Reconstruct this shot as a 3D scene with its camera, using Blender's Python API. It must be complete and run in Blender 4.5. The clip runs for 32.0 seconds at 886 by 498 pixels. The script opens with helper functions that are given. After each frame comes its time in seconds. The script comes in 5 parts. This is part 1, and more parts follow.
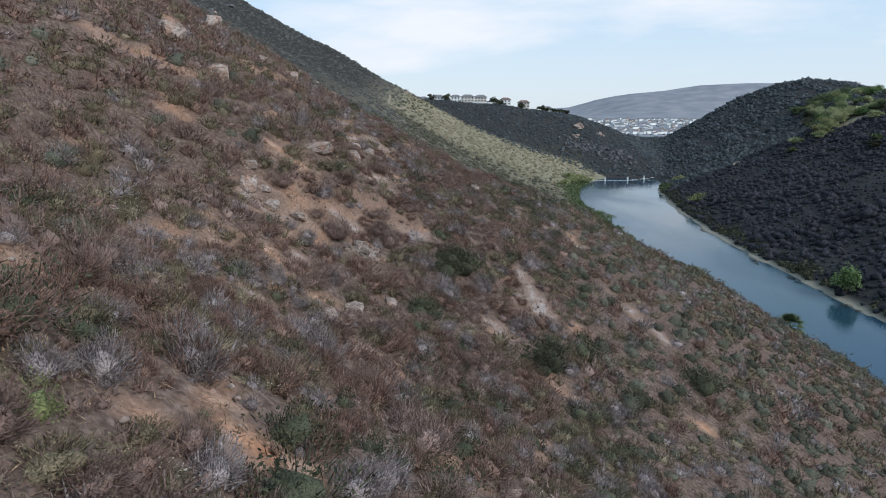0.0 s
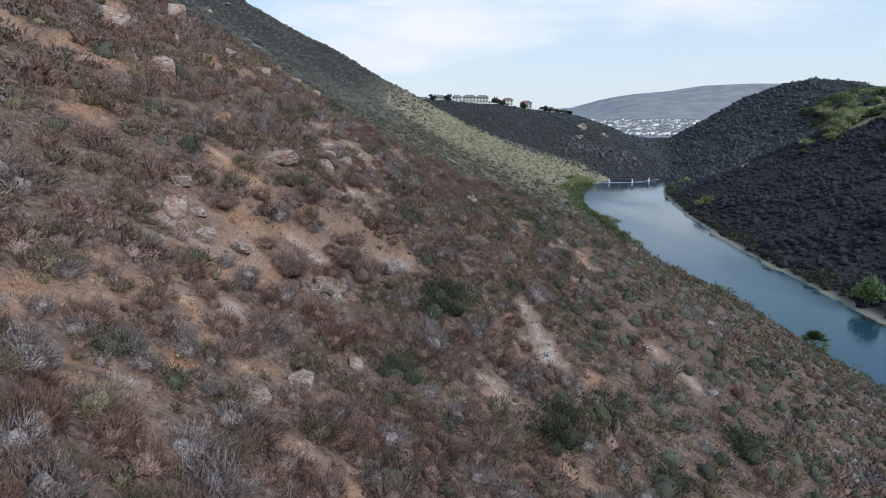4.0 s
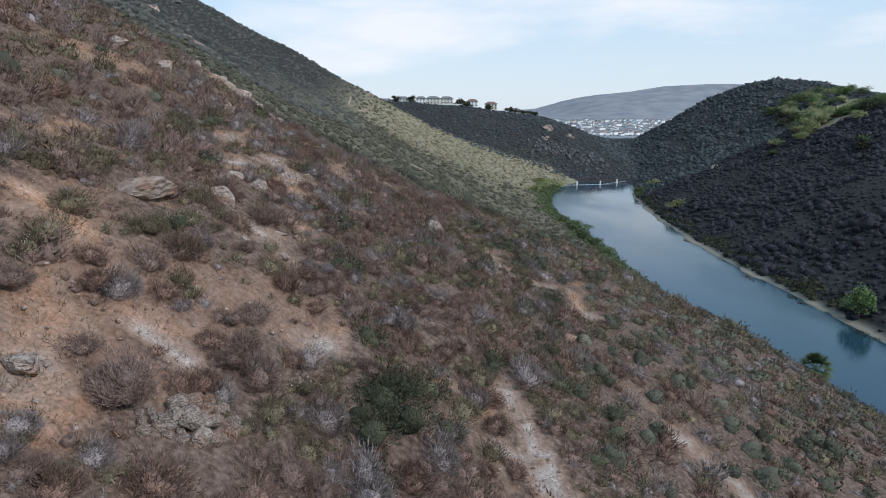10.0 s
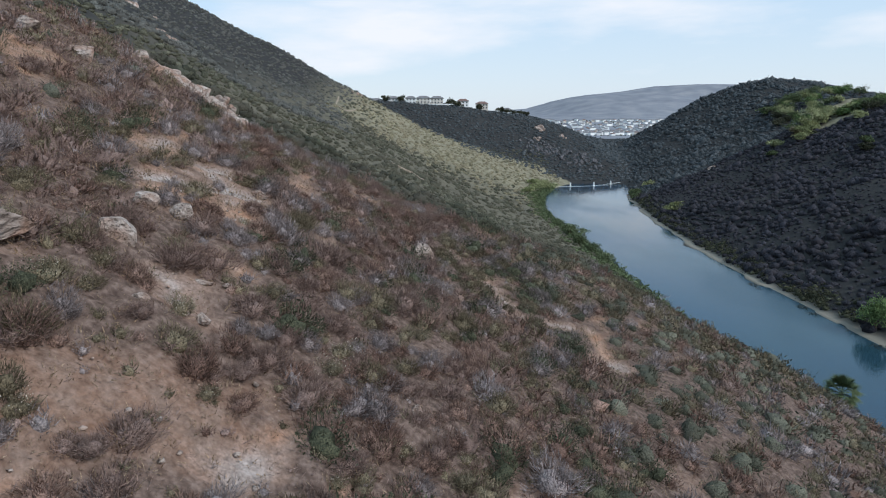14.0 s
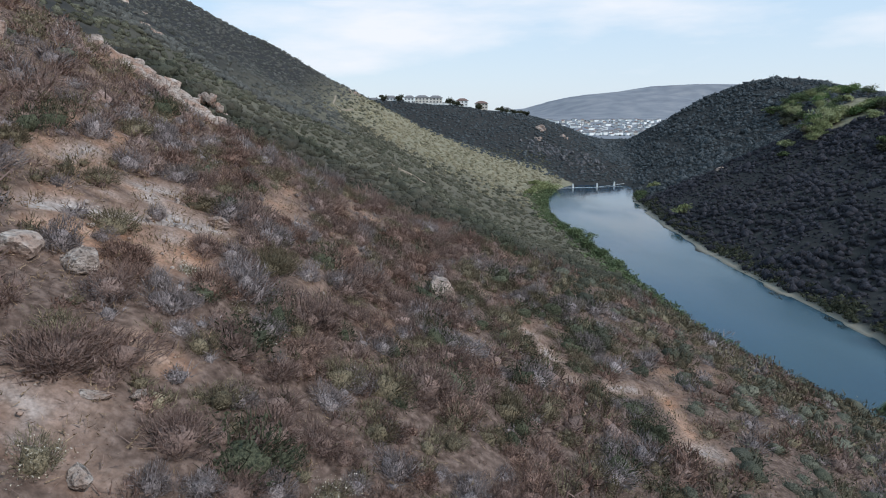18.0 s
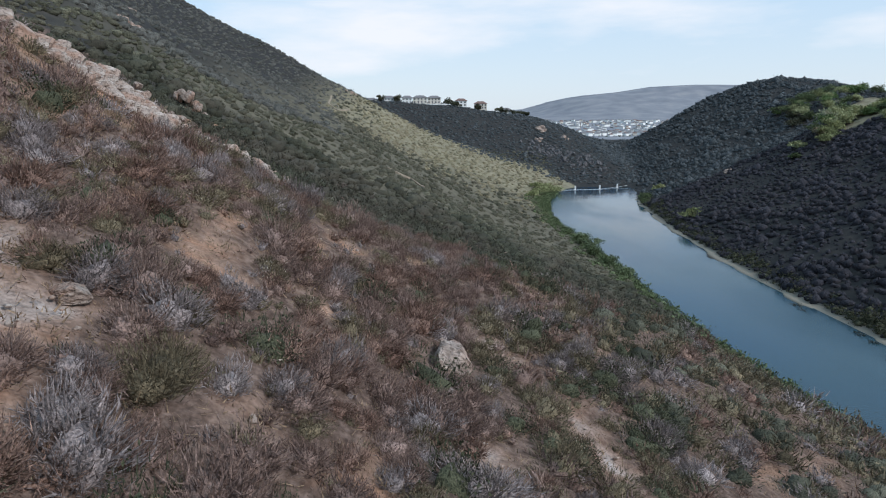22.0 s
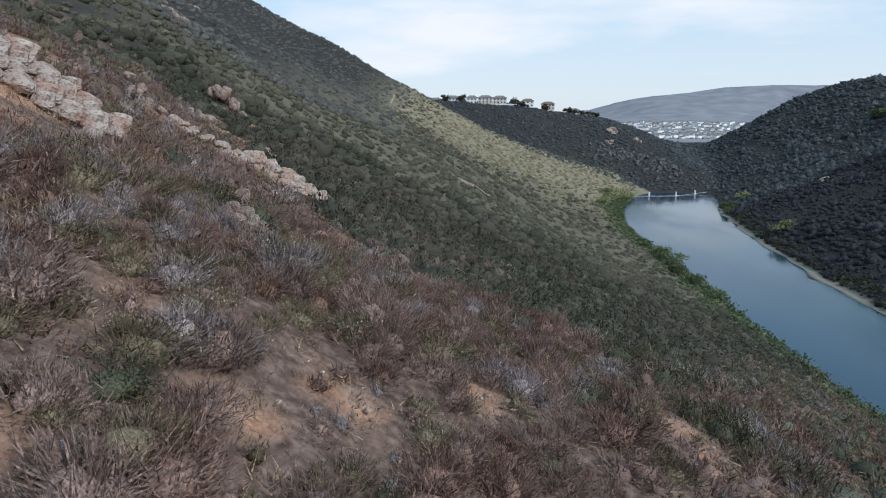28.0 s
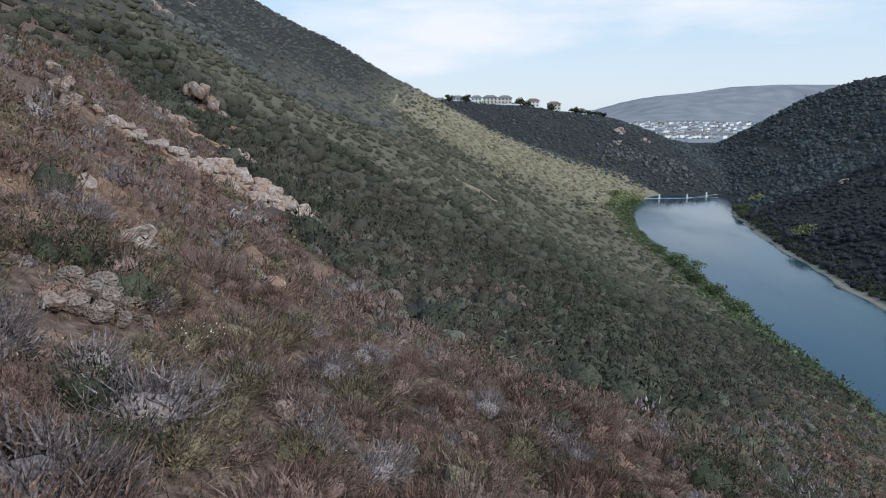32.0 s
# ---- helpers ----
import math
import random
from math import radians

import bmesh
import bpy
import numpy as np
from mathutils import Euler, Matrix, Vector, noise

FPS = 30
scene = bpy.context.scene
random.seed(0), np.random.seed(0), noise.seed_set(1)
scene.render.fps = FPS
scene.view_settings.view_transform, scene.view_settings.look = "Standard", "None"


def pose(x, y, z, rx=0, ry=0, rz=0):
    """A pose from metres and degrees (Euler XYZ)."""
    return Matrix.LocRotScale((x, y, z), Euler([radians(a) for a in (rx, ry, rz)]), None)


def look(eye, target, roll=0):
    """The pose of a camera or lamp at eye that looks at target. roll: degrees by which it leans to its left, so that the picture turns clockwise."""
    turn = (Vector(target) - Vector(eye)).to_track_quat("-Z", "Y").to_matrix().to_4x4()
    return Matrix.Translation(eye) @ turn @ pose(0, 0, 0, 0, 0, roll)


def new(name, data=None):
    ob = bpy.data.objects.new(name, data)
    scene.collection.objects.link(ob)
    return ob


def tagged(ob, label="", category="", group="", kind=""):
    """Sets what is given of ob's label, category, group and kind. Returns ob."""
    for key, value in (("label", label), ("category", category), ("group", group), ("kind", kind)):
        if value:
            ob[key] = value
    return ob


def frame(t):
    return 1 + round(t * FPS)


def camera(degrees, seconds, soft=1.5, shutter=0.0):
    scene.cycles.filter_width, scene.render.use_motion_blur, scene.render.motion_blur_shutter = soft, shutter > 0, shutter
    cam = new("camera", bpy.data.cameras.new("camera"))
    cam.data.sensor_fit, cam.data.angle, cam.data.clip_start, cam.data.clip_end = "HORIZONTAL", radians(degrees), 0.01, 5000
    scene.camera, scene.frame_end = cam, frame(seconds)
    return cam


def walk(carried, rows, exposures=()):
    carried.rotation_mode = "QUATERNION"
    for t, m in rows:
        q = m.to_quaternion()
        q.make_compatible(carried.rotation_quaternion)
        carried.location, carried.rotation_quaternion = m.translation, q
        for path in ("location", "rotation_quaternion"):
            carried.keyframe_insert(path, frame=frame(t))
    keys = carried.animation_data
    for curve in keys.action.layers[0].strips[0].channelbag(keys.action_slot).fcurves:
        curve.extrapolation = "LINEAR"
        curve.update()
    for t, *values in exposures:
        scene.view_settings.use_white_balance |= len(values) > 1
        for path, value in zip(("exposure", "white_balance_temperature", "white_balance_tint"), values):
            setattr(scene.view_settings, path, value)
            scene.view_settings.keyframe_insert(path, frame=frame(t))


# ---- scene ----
cam = camera(67.5, 32.0, 1.0)
PATH = [
    (0, (0.075, 5.194, 50.439), (-0.005, 7.152, 50.039), 0.1),
    (1, (0.154, 7.923, 50.507), (0.073, 9.881, 50.107), 0.1),
    (2, (0.29, 10.542, 50.578), (0.208, 12.5, 50.178), 0.1),
    (3, (0.478, 13.118, 50.6), (0.393, 15.076, 50.202), 0.1),
    (3.5, (0.602, 14.412, 50.6), (0.516, 16.37, 50.201), 0.1),
    (5.5, (1.0, 19.613, 50.581), (0.914, 21.571, 50.182), 0.2),
    (6, (1.068, 20.957, 50.571), (0.982, 22.915, 50.172), 0.2),
    (7, (1.104, 23.68, 50.668), (1.026, 25.638, 50.27), 0.2),
    (7.5, (1.057, 24.974, 50.703), (1.021, 26.934, 50.306), 0.0),
    (8, (1.029, 26.236, 50.738), (0.995, 28.196, 50.342), -0.0),
    (9, (1.02, 28.815, 50.755), (1.006, 30.775, 50.36), -0.1),
    (10, (1.021, 31.599, 50.871), (1.035, 33.56, 50.476), -0.2),
    (11, (1.098, 34.435, 50.95), (1.127, 36.396, 50.555), -0.2),
    (12, (1.229, 37.247, 51.013), (1.266, 39.207, 50.616), -0.2),
    (13, (1.236, 40.108, 50.943), (1.277, 42.068, 50.548), -0.2),
    (14, (1.133, 42.962, 50.843), (1.175, 44.923, 50.448), -0.2),
    (14.5, (1.049, 44.325, 50.794), (1.091, 46.286, 50.399), -0.2),
    (16.5, (0.181, 50.217, 50.749), (0.228, 52.177, 50.354), -0.2),
    (17, (-0.032, 51.671, 50.721), (0.015, 53.631, 50.325), -0.2),
    (18, (-0.133, 54.393, 50.681), (-0.084, 56.353, 50.286), -0.2),
    (19, (-0.252, 57.433, 50.599), (-0.201, 59.393, 50.204), -0.2),
    (20, (-0.25, 60.398, 50.543), (-0.199, 62.358, 50.149), -0.2),
    (21, (-0.334, 63.531, 50.469), (-0.281, 65.491, 50.075), -0.2),
    (22, (-0.394, 66.654, 50.421), (-0.339, 68.614, 50.028), -0.2),
    (22.5, (-0.381, 68.187, 50.412), (-0.325, 70.147, 50.019), -0.2),
    (23, (-0.305, 69.614, 50.399), (-0.304, 71.575, 50.006), -0.2),
    (23.5, (-0.331, 71.14, 50.358), (-0.345, 73.101, 49.967), -0.2),
    (24, (-0.308, 72.601, 50.374), (-0.36, 74.561, 49.983), -0.1),
    (24.5, (-0.257, 74.0, 50.391), (-0.337, 75.96, 50.0), -0.0),
    (25, (-0.214, 75.427, 50.4), (-0.312, 77.386, 50.009), -0.1),
    (25.5, (-0.304, 76.981, 50.395), (-0.413, 78.94, 50.005), -0.0),
    (27.5, (-1.039, 83.892, 50.514), (-1.165, 85.849, 50.123), 0.1),
    (28, (-1.132, 85.422, 50.499), (-1.261, 87.379, 50.107), 0.1),
    (29, (-1.331, 88.273, 50.466), (-1.465, 90.229, 50.074), 0.1),
    (30, (-1.338, 90.919, 50.378), (-1.477, 92.876, 49.986), 0.0),
    (31, (-1.564, 93.713, 50.463), (-1.705, 95.669, 50.071), 0.0),
    (32, (-1.763, 96.906, 50.492), (-1.905, 98.862, 50.101), -0.0),
]
walk(cam, [(t, look(eye, target, roll)) for t, eye, target, roll in PATH], [(0, 0.0, 6200, 10), (32, 0.0, 6200, 10)])

# ---- daylight: a bright, thinly clouded sky and a soft sun over the east bank ----
SUN_AZ, SUN_EL = 126.0, 38.0  # degrees clockwise from +y, and above the horizon
world = bpy.data.worlds.new("sky")
scene.world = world
world.use_nodes = True
wt = world.node_tree
wt.nodes.clear()
w_out, w_bg = wt.nodes.new("ShaderNodeOutputWorld"), wt.nodes.new("ShaderNodeBackground")
w_sky, w_co, w_map = wt.nodes.new("ShaderNodeTexSky"), wt.nodes.new("ShaderNodeTexCoord"), wt.nodes.new("ShaderNodeMapping")
w_cloud, w_ramp, w_mix = wt.nodes.new("ShaderNodeTexNoise"), wt.nodes.new("ShaderNodeValToRGB"), wt.nodes.new("ShaderNodeMix")
w_sky.sky_type, w_sky.sun_disc = "NISHITA", False
w_sky.sun_elevation, w_sky.sun_rotation = radians(SUN_EL), radians(SUN_AZ)
w_sky.air_density, w_sky.dust_density, w_sky.ozone_density = 1.0, 0.8, 1.2
w_map.inputs["Scale"].default_value = (1.5, 1.5, 6.5)
w_map.inputs["Location"].default_value = (2.3, 0.9, 0.15)
w_cloud.inputs["Scale"].default_value, w_cloud.inputs["Detail"].default_value = 1.5, 6.0
w_cloud.inputs["Roughness"].default_value = 0.52
w_ramp.color_ramp.elements[0].position, w_ramp.color_ramp.elements[1].position = 0.53, 0.7
w_ramp.color_ramp.elements[0].color, w_ramp.color_ramp.elements[1].color = (0.0, 0.0, 0.0, 1), (0.95, 0.95, 0.95, 1)
w_mix.data_type = "RGBA"
w_mix.inputs["B"].default_value = (8.9, 9.0, 9.3, 1)
wt.links.new(w_co.outputs["Generated"], w_map.inputs["Vector"])
wt.links.new(w_map.outputs["Vector"], w_cloud.inputs["Vector"])
wt.links.new(w_cloud.outputs["Fac"], w_ramp.inputs["Fac"])
wt.links.new(w_ramp.outputs["Color"], w_mix.inputs["Factor"])
# thin high haze whitens the blue towards the horizon
w_sep, w_haze, w_thin = wt.nodes.new("ShaderNodeSeparateXYZ"), wt.nodes.new("ShaderNodeValToRGB"), wt.nodes.new("ShaderNodeMix")
w_thin.data_type = "RGBA"
w_haze.color_ramp.elements[0].position, w_haze.color_ramp.elements[0].color = 0.0, (8.0, 8.8, 9.5, 1)
w_haze.color_ramp.elements[1].position, w_haze.color_ramp.elements[1].color = 0.3, (5.0, 7.7, 10.2, 1)
w_thin.inputs["Factor"].default_value = 0.75
wt.links.new(w_co.outputs["Generated"], w_sep.inputs["Vector"])
wt.links.new(w_sep.outputs["Z"], w_haze.inputs["Fac"])
wt.links.new(w_sky.outputs["Color"], w_thin.inputs["A"])
wt.links.new(w_haze.outputs["Color"], w_thin.inputs["B"])
wt.links.new(w_thin.outputs["Result"], w_mix.inputs["A"])
wt.links.new(w_mix.outputs["Result"], w_bg.inputs["Color"])
wt.links.new(w_bg.outputs["Background"], w_out.inputs["Surface"])
w_bg.inputs["Strength"].default_value = 0.104
sun = new("sun", bpy.data.lights.new("sun", "SUN"))
sun.data.energy, sun.data.angle, sun.data.color = 2.5, radians(9), (1.0, 0.975, 0.945)
sun_to = Vector((math.sin(radians(SUN_AZ)) * math.cos(radians(SUN_EL)), math.cos(radians(SUN_AZ)) * math.cos(radians(SUN_EL)), math.sin(radians(SUN_EL))))
sun.matrix_world = look(tuple(sun_to * 100), (0, 0, 0))

# ---- materials ----
def graph(name, rough=0.9, spec=0.2):
    mat = bpy.data.materials.new(name)
    mat.use_nodes = True
    tree = mat.node_tree
    shader = tree.nodes["Principled BSDF"]
    shader.inputs["Roughness"].default_value = rough
    shader.inputs["Specular IOR Level"].default_value = spec
    return mat, tree, shader


def add(tree, kind, **values):
    node = tree.nodes.new(kind)
    for key, value in values.items():
        node.inputs[key.replace("_", " ")].default_value = value
    return node


def ramp(tree, source, stops):
    node = tree.nodes.new("ShaderNodeValToRGB")
    marks = node.color_ramp.elements
    while len(marks) < len(stops):
        marks.new(0.5)
    for mark, (at, colour) in zip(marks, stops):
        mark.position, mark.color = at, (*colour, 1)
    tree.links.new(source, node.inputs["Fac"])
    return node.outputs["Color"]


def blend(tree, a, b, fac, mode="MIX"):
    node = tree.nodes.new("ShaderNodeMix")
    node.data_type, node.blend_type = "RGBA", mode
    for socket, value in (("A", a), ("B", b), ("Factor", fac)):
        if isinstance(value, bpy.types.NodeSocket):
            tree.links.new(value, node.inputs[socket])
        else:
            node.inputs[socket].default_value = (*value, 1) if isinstance(value, tuple) else value
    return node.outputs["Result"]


def noise_at(tree, scale, detail=3.0, world=True, stretch=(1, 1, 1)):
    """Noise by the place in the world (or in the thing's own space), scale in cells a metre."""
    if world:
        co = tree.nodes.new("ShaderNodeNewGeometry").outputs["Position"]
    else:
        co = tree.nodes.new("ShaderNodeTexCoord").outputs["Object"]
    m = add(tree, "ShaderNodeMapping", Scale=stretch)
    n = add(tree, "ShaderNodeTexNoise", Scale=scale, Detail=detail)
    tree.links.new(co, m.inputs["Vector"])
    tree.links.new(m.outputs["Vector"], n.inputs["Vector"])
    return n.outputs["Fac"]


def bump(tree, shader, height, strength, distance):
    node = add(tree, "ShaderNodeBump", Strength=strength, Distance=distance)
    tree.links.new(height, node.inputs["Height"])
    tree.links.new(node.outputs["Normal"], shader.inputs["Normal"])


def plant(name, dark, mid, light, patch=None, cell=0.55, mixed=0.6, grain=16.0, relief=0.07):
    """Twigs and leaves: varied from plant to plant, from twig to twig and over wide patches, with shaded gaps painted
    in as fine grain.
    """
    mat, tree, shader = graph(name, 0.95, 0.08)
    own, each = tree.nodes.new("ShaderNodeAttribute"), tree.nodes.new("ShaderNodeObjectInfo")
    own.attribute_name = "tone"
    sums = [tree.nodes.new("ShaderNodeMath") for _ in range(3)]
    sums[0].operation, sums[1].operation, sums[2].operation = "ADD", "FRACT", "MULTIPLY_ADD"
    tree.links.new(own.outputs["Fac"], sums[0].inputs[0])
    tree.links.new(each.outputs["Random"], sums[0].inputs[1])
    tree.links.new(sums[0].outputs[0], sums[1].inputs[0])
    tree.links.new(noise_at(tree, cell, 2.0), sums[2].inputs[0])
    sums[2].inputs[1].default_value = 0.7
    half_tone = tree.nodes.new("ShaderNodeMath")
    half_tone.operation = "MULTIPLY_ADD"
    half_tone.inputs[1].default_value, half_tone.inputs[2].default_value = 0.5, -0.1
    tree.links.new(sums[1].outputs[0], half_tone.inputs[0])
    tree.links.new(half_tone.outputs[0], sums[2].inputs[2])
    c = ramp(tree, sums[2].outputs[0], [(0.12, dark), (0.5, mid), (0.88, light)])
    island = tree.nodes.new("ShaderNodeNewGeometry").outputs["Random Per Island"]
    twig = ramp(tree, island, [(0.0, (0.42, 0.41, 0.4)), (0.5, (0.95, 0.94, 0.93)), (1.0, (1.6, 1.56, 1.52))])
    c = blend(tree, c, twig, mixed, "MULTIPLY")
    fine_noise = noise_at(tree, grain, 5.0)
    # the grain's dark spots stand in for shade in gaps between twigs
    fine = ramp(tree, fine_noise, [(0.33, (0.34, 0.33, 0.33)), (0.48, (0.9, 0.9, 0.9)), (0.62, (1.45, 1.43, 1.4))])
    c = blend(tree, c, fine, 0.75, "MULTIPLY")
    if patch:
        wide = ramp(tree, noise_at(tree, 0.045, 3.0), [(0.42, (0, 0, 0)), (0.62, (1, 1, 1))])
        c = blend(tree, c, patch, blend(tree, (0, 0, 0), wide, 0.55))
    tree.links.new(c, shader.inputs["Base Color"])
    bump(tree, shader, fine_noise, 1.0, relief)
    return mat


def plain(name, colour, rough=0.6, spec=0.3, vary=0.15, scale=2.0, metal=0.0):
    mat, tree, shader = graph(name, rough, spec)
    shader.inputs["Metallic"].default_value = metal
    low, high = tuple(v * (1 - vary) for v in colour), tuple(min(1, v * (1 + vary)) for v in colour)
    c = ramp(tree, noise_at(tree, scale, 5.0, False), [(0.3, low), (0.7, high)])
    tree.links.new(c, shader.inputs["Base Color"])
    return mat


DRY = plant("dry_twigs", (0.137, 0.093, 0.079), (0.213, 0.149, 0.127), (0.293, 0.213, 0.186), (0.201, 0.134, 0.111))
RUST = plant("red_brown_twigs", (0.126, 0.078, 0.062), (0.191, 0.122, 0.097), (0.261, 0.175, 0.142))
GREY = plant("grey_twigs", (0.157, 0.128, 0.123), (0.233, 0.195, 0.188), (0.314, 0.271, 0.264))
OLIVE = plant("olive_leaves", (0.099, 0.08, 0.052), (0.155, 0.127, 0.084), (0.215, 0.181, 0.122))
GREEN = plant("green_leaves", (0.045, 0.047, 0.03), (0.069, 0.072, 0.046), (0.1, 0.103, 0.067))
YOUNG = plant("fresh_leaves", (0.09, 0.1, 0.042), (0.145, 0.16, 0.07), (0.21, 0.22, 0.105))
# leaf colour raised to paint sunlight on the east grove and shore willows
SUN_LIME = plant("sun_bright_leaves", (0.18, 0.2, 0.09), (0.29, 0.31, 0.155), (0.42, 0.43, 0.24))
STRAW = plant("dry_grass", (0.19, 0.128, 0.082), (0.27, 0.19, 0.128), (0.37, 0.28, 0.2))
FLOWER = plant("dry_flower_heads", (0.42, 0.37, 0.29), (0.55, 0.5, 0.42), (0.68, 0.64, 0.57))
SPUR = plant("scrub_of_the_spur", (0.052, 0.052, 0.036), (0.086, 0.084, 0.06), (0.129, 0.125, 0.09), (0.107, 0.095, 0.071), 0.12, 0.4, grain=4, relief=0.2)
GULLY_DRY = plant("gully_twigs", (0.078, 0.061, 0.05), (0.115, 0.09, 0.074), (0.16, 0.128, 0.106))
# brighter, yellower scrub: sunlight on the crest painted into the base colour
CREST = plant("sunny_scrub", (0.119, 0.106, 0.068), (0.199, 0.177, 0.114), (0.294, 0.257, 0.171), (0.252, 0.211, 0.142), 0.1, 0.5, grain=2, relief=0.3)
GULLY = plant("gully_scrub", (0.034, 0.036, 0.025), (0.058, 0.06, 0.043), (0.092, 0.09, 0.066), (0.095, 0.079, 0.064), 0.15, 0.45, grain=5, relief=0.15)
# bluish air haze is painted into the next two scrub colours
EAST = plant("hazy_scrub_of_the_east_bank", (0.03, 0.03, 0.037), (0.042, 0.041, 0.049), (0.056, 0.054, 0.063), (0.046, 0.042, 0.046), 0.06, 0.3, grain=2.5, relief=0.25)
BLUFF = plant("hazy_scrub_of_the_high_hill", (0.044, 0.052, 0.056), (0.065, 0.073, 0.079), (0.091, 0.101, 0.103), (0.072, 0.077, 0.077), 0.05, 0.4, grain=1.6, relief=0.3)
BACK = plant("scrub_of_the_back_hill", (0.058, 0.06, 0.054), (0.095, 0.096, 0.086), (0.14, 0.138, 0.122), (0.12, 0.112, 0.1), 0.12, 0.4, grain=3, relief=0.2)
SAGE = plant("grey_green_leaves", (0.06, 0.063, 0.044), (0.1, 0.1, 0.074), (0.151, 0.147, 0.112))
SHORE = plant("shore_leaves", (0.06, 0.08, 0.038), (0.1, 0.128, 0.064), (0.155, 0.19, 0.1), None, 0.3)
BARK = plain("bark", (0.12, 0.095, 0.075), 0.95, 0.1, 0.35, 6.0)

# bare ground: red-brown soil, pale grit, straw and litter
SOIL, st, ss = graph("hill_soil", 0.97, 0.05)
bare = st.nodes.new("ShaderNodeAttribute")
bare.attribute_name = "bare"
far = st.nodes.new("ShaderNodeAttribute")
far.attribute_name = "grass"
wet = st.nodes.new("ShaderNodeAttribute")
wet.attribute_name = "silt"
litter = ramp(st, noise_at(st, 3.5, 8.0), [(0.3, (0.075, 0.05, 0.04)), (0.5, (0.145, 0.1, 0.08)), (0.7, (0.24, 0.172, 0.142))])
soil = ramp(st, noise_at(st, 0.9, 7.0), [(0.28, (0.44, 0.22, 0.125)), (0.48, (0.5, 0.29, 0.19)), (0.66, (0.52, 0.35, 0.26)), (0.8, (0.46, 0.24, 0.14))])
chalk = st.nodes.new("ShaderNodeAttribute")
chalk.attribute_name = "pale"
crumbled = ramp(st, noise_at(st, 1.1, 7.0), [(0.3, (0.3, 0.235, 0.2)), (0.5, (0.4, 0.335, 0.3)), (0.7, (0.52, 0.46, 0.425))])
soil = blend(st, soil, crumbled, chalk.outputs["Fac"])
grit = ramp(st, noise_at(st, 9.0, 4.0), [(0.35, (0.62, 0.6, 0.58)), (0.55, (1, 1, 1)), (0.75, (1.35, 1.33, 1.3))])
soil = blend(st, soil, grit, 0.8, "MULTIPLY")
brush = st.nodes.new("ShaderNodeAttribute")
brush.attribute_name = "brush"
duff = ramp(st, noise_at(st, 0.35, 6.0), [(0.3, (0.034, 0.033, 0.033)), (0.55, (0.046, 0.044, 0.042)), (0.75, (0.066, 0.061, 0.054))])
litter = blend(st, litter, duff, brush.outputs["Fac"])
patchy = ramp(st, noise_at(st, 1.6, 6.0), [(0.36, (0.15, 0.15, 0.15)), (0.58, (1, 1, 1))])
c = blend(st, litter, soil, blend(st, bare.outputs["Color"], patchy, 0.35, "MULTIPLY"))
# dry grass of the far hills with the blue of distance haze mixed in
hazy_hay = ramp(st, noise_at(st, 0.012, 6.0), [(0.3, (0.19, 0.195, 0.215)), (0.5, (0.23, 0.232, 0.25)), (0.7, (0.285, 0.28, 0.285))])
# straw tone that also carries painted sunlight on the crest and clearings
straw = st.nodes.new("ShaderNodeAttribute")
straw.attribute_name = "straw"
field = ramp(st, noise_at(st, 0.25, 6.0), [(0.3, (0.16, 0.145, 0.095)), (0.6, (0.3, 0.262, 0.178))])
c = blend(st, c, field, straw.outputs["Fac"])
c = blend(st, c, hazy_hay, far.outputs["Fac"])
c = blend(st, c, (0.25, 0.225, 0.18), wet.outputs["Fac"])
st.links.new(c, ss.inputs["Base Color"])
bump(st, ss, noise_at(st, 5.0, 8.0), 0.9, 0.16)

# granite, weathered pale with rusty faces
ROCK, rt, rs = graph("weathered_rock", 0.9, 0.15)
c = ramp(rt, noise_at(rt, 1.3, 7.0, False), [(0.25, (0.2, 0.148, 0.12)), (0.48, (0.36, 0.285, 0.24)), (0.72, (0.52, 0.445, 0.39))])
rust = ramp(rt, noise_at(rt, 0.8, 3.0), [(0.46, (0, 0, 0)), (0.64, (1, 1, 1))])
c = blend(rt, c, (0.34, 0.18, 0.115), blend(rt, (0, 0, 0), rust, 0.6))
crack = ramp(rt, noise_at(rt, 4.0, 8.0, False, (1, 1, 1.3)), [(0.38, (0.3, 0.28, 0.27)), (0.47, (1, 1, 1))])
c = blend(rt, c, crack, 0.7, "MULTIPLY")
rt.links.new(c, rs.inputs["Base Color"])
bump(rt, rs, noise_at(rt, 2.4, 8.0, False, (1, 1, 1.3)), 1.0, 0.3)

DUST = plain("trodden_dust", (0.3, 0.24, 0.18), 0.95, 0.05, 0.3, 0.6)
SHADE_ROCK = plain("dark_grey_rock", (0.125, 0.118, 0.12), 0.95, 0.1, 0.5, 0.8)

# lake: dark green-blue depth under a faintly rippled mirror
LAKE, lt, ls = graph("lake_water", 0.08, 0.5)
ls.inputs["IOR"].default_value = 1.33
depth = ramp(lt, noise_at(lt, 0.012, 3.0), [(0.35, (0.012, 0.04, 0.074)), (0.65, (0.022, 0.052, 0.064))])
lt.links.new(depth, ls.inputs["Base Color"])
calm = ramp(lt, noise_at(lt, 0.02, 4.0, True, (1.0, 0.35, 1)), [(0.4, (0.05, 0.05, 0.05)), (0.6, (0.2, 0.2, 0.2))])
lt.links.new(calm, ls.inputs["Roughness"])
bump(lt, ls, noise_at(lt, 0.7, 3.0, True, (1.0, 2.2, 1)), 0.12, 0.1)

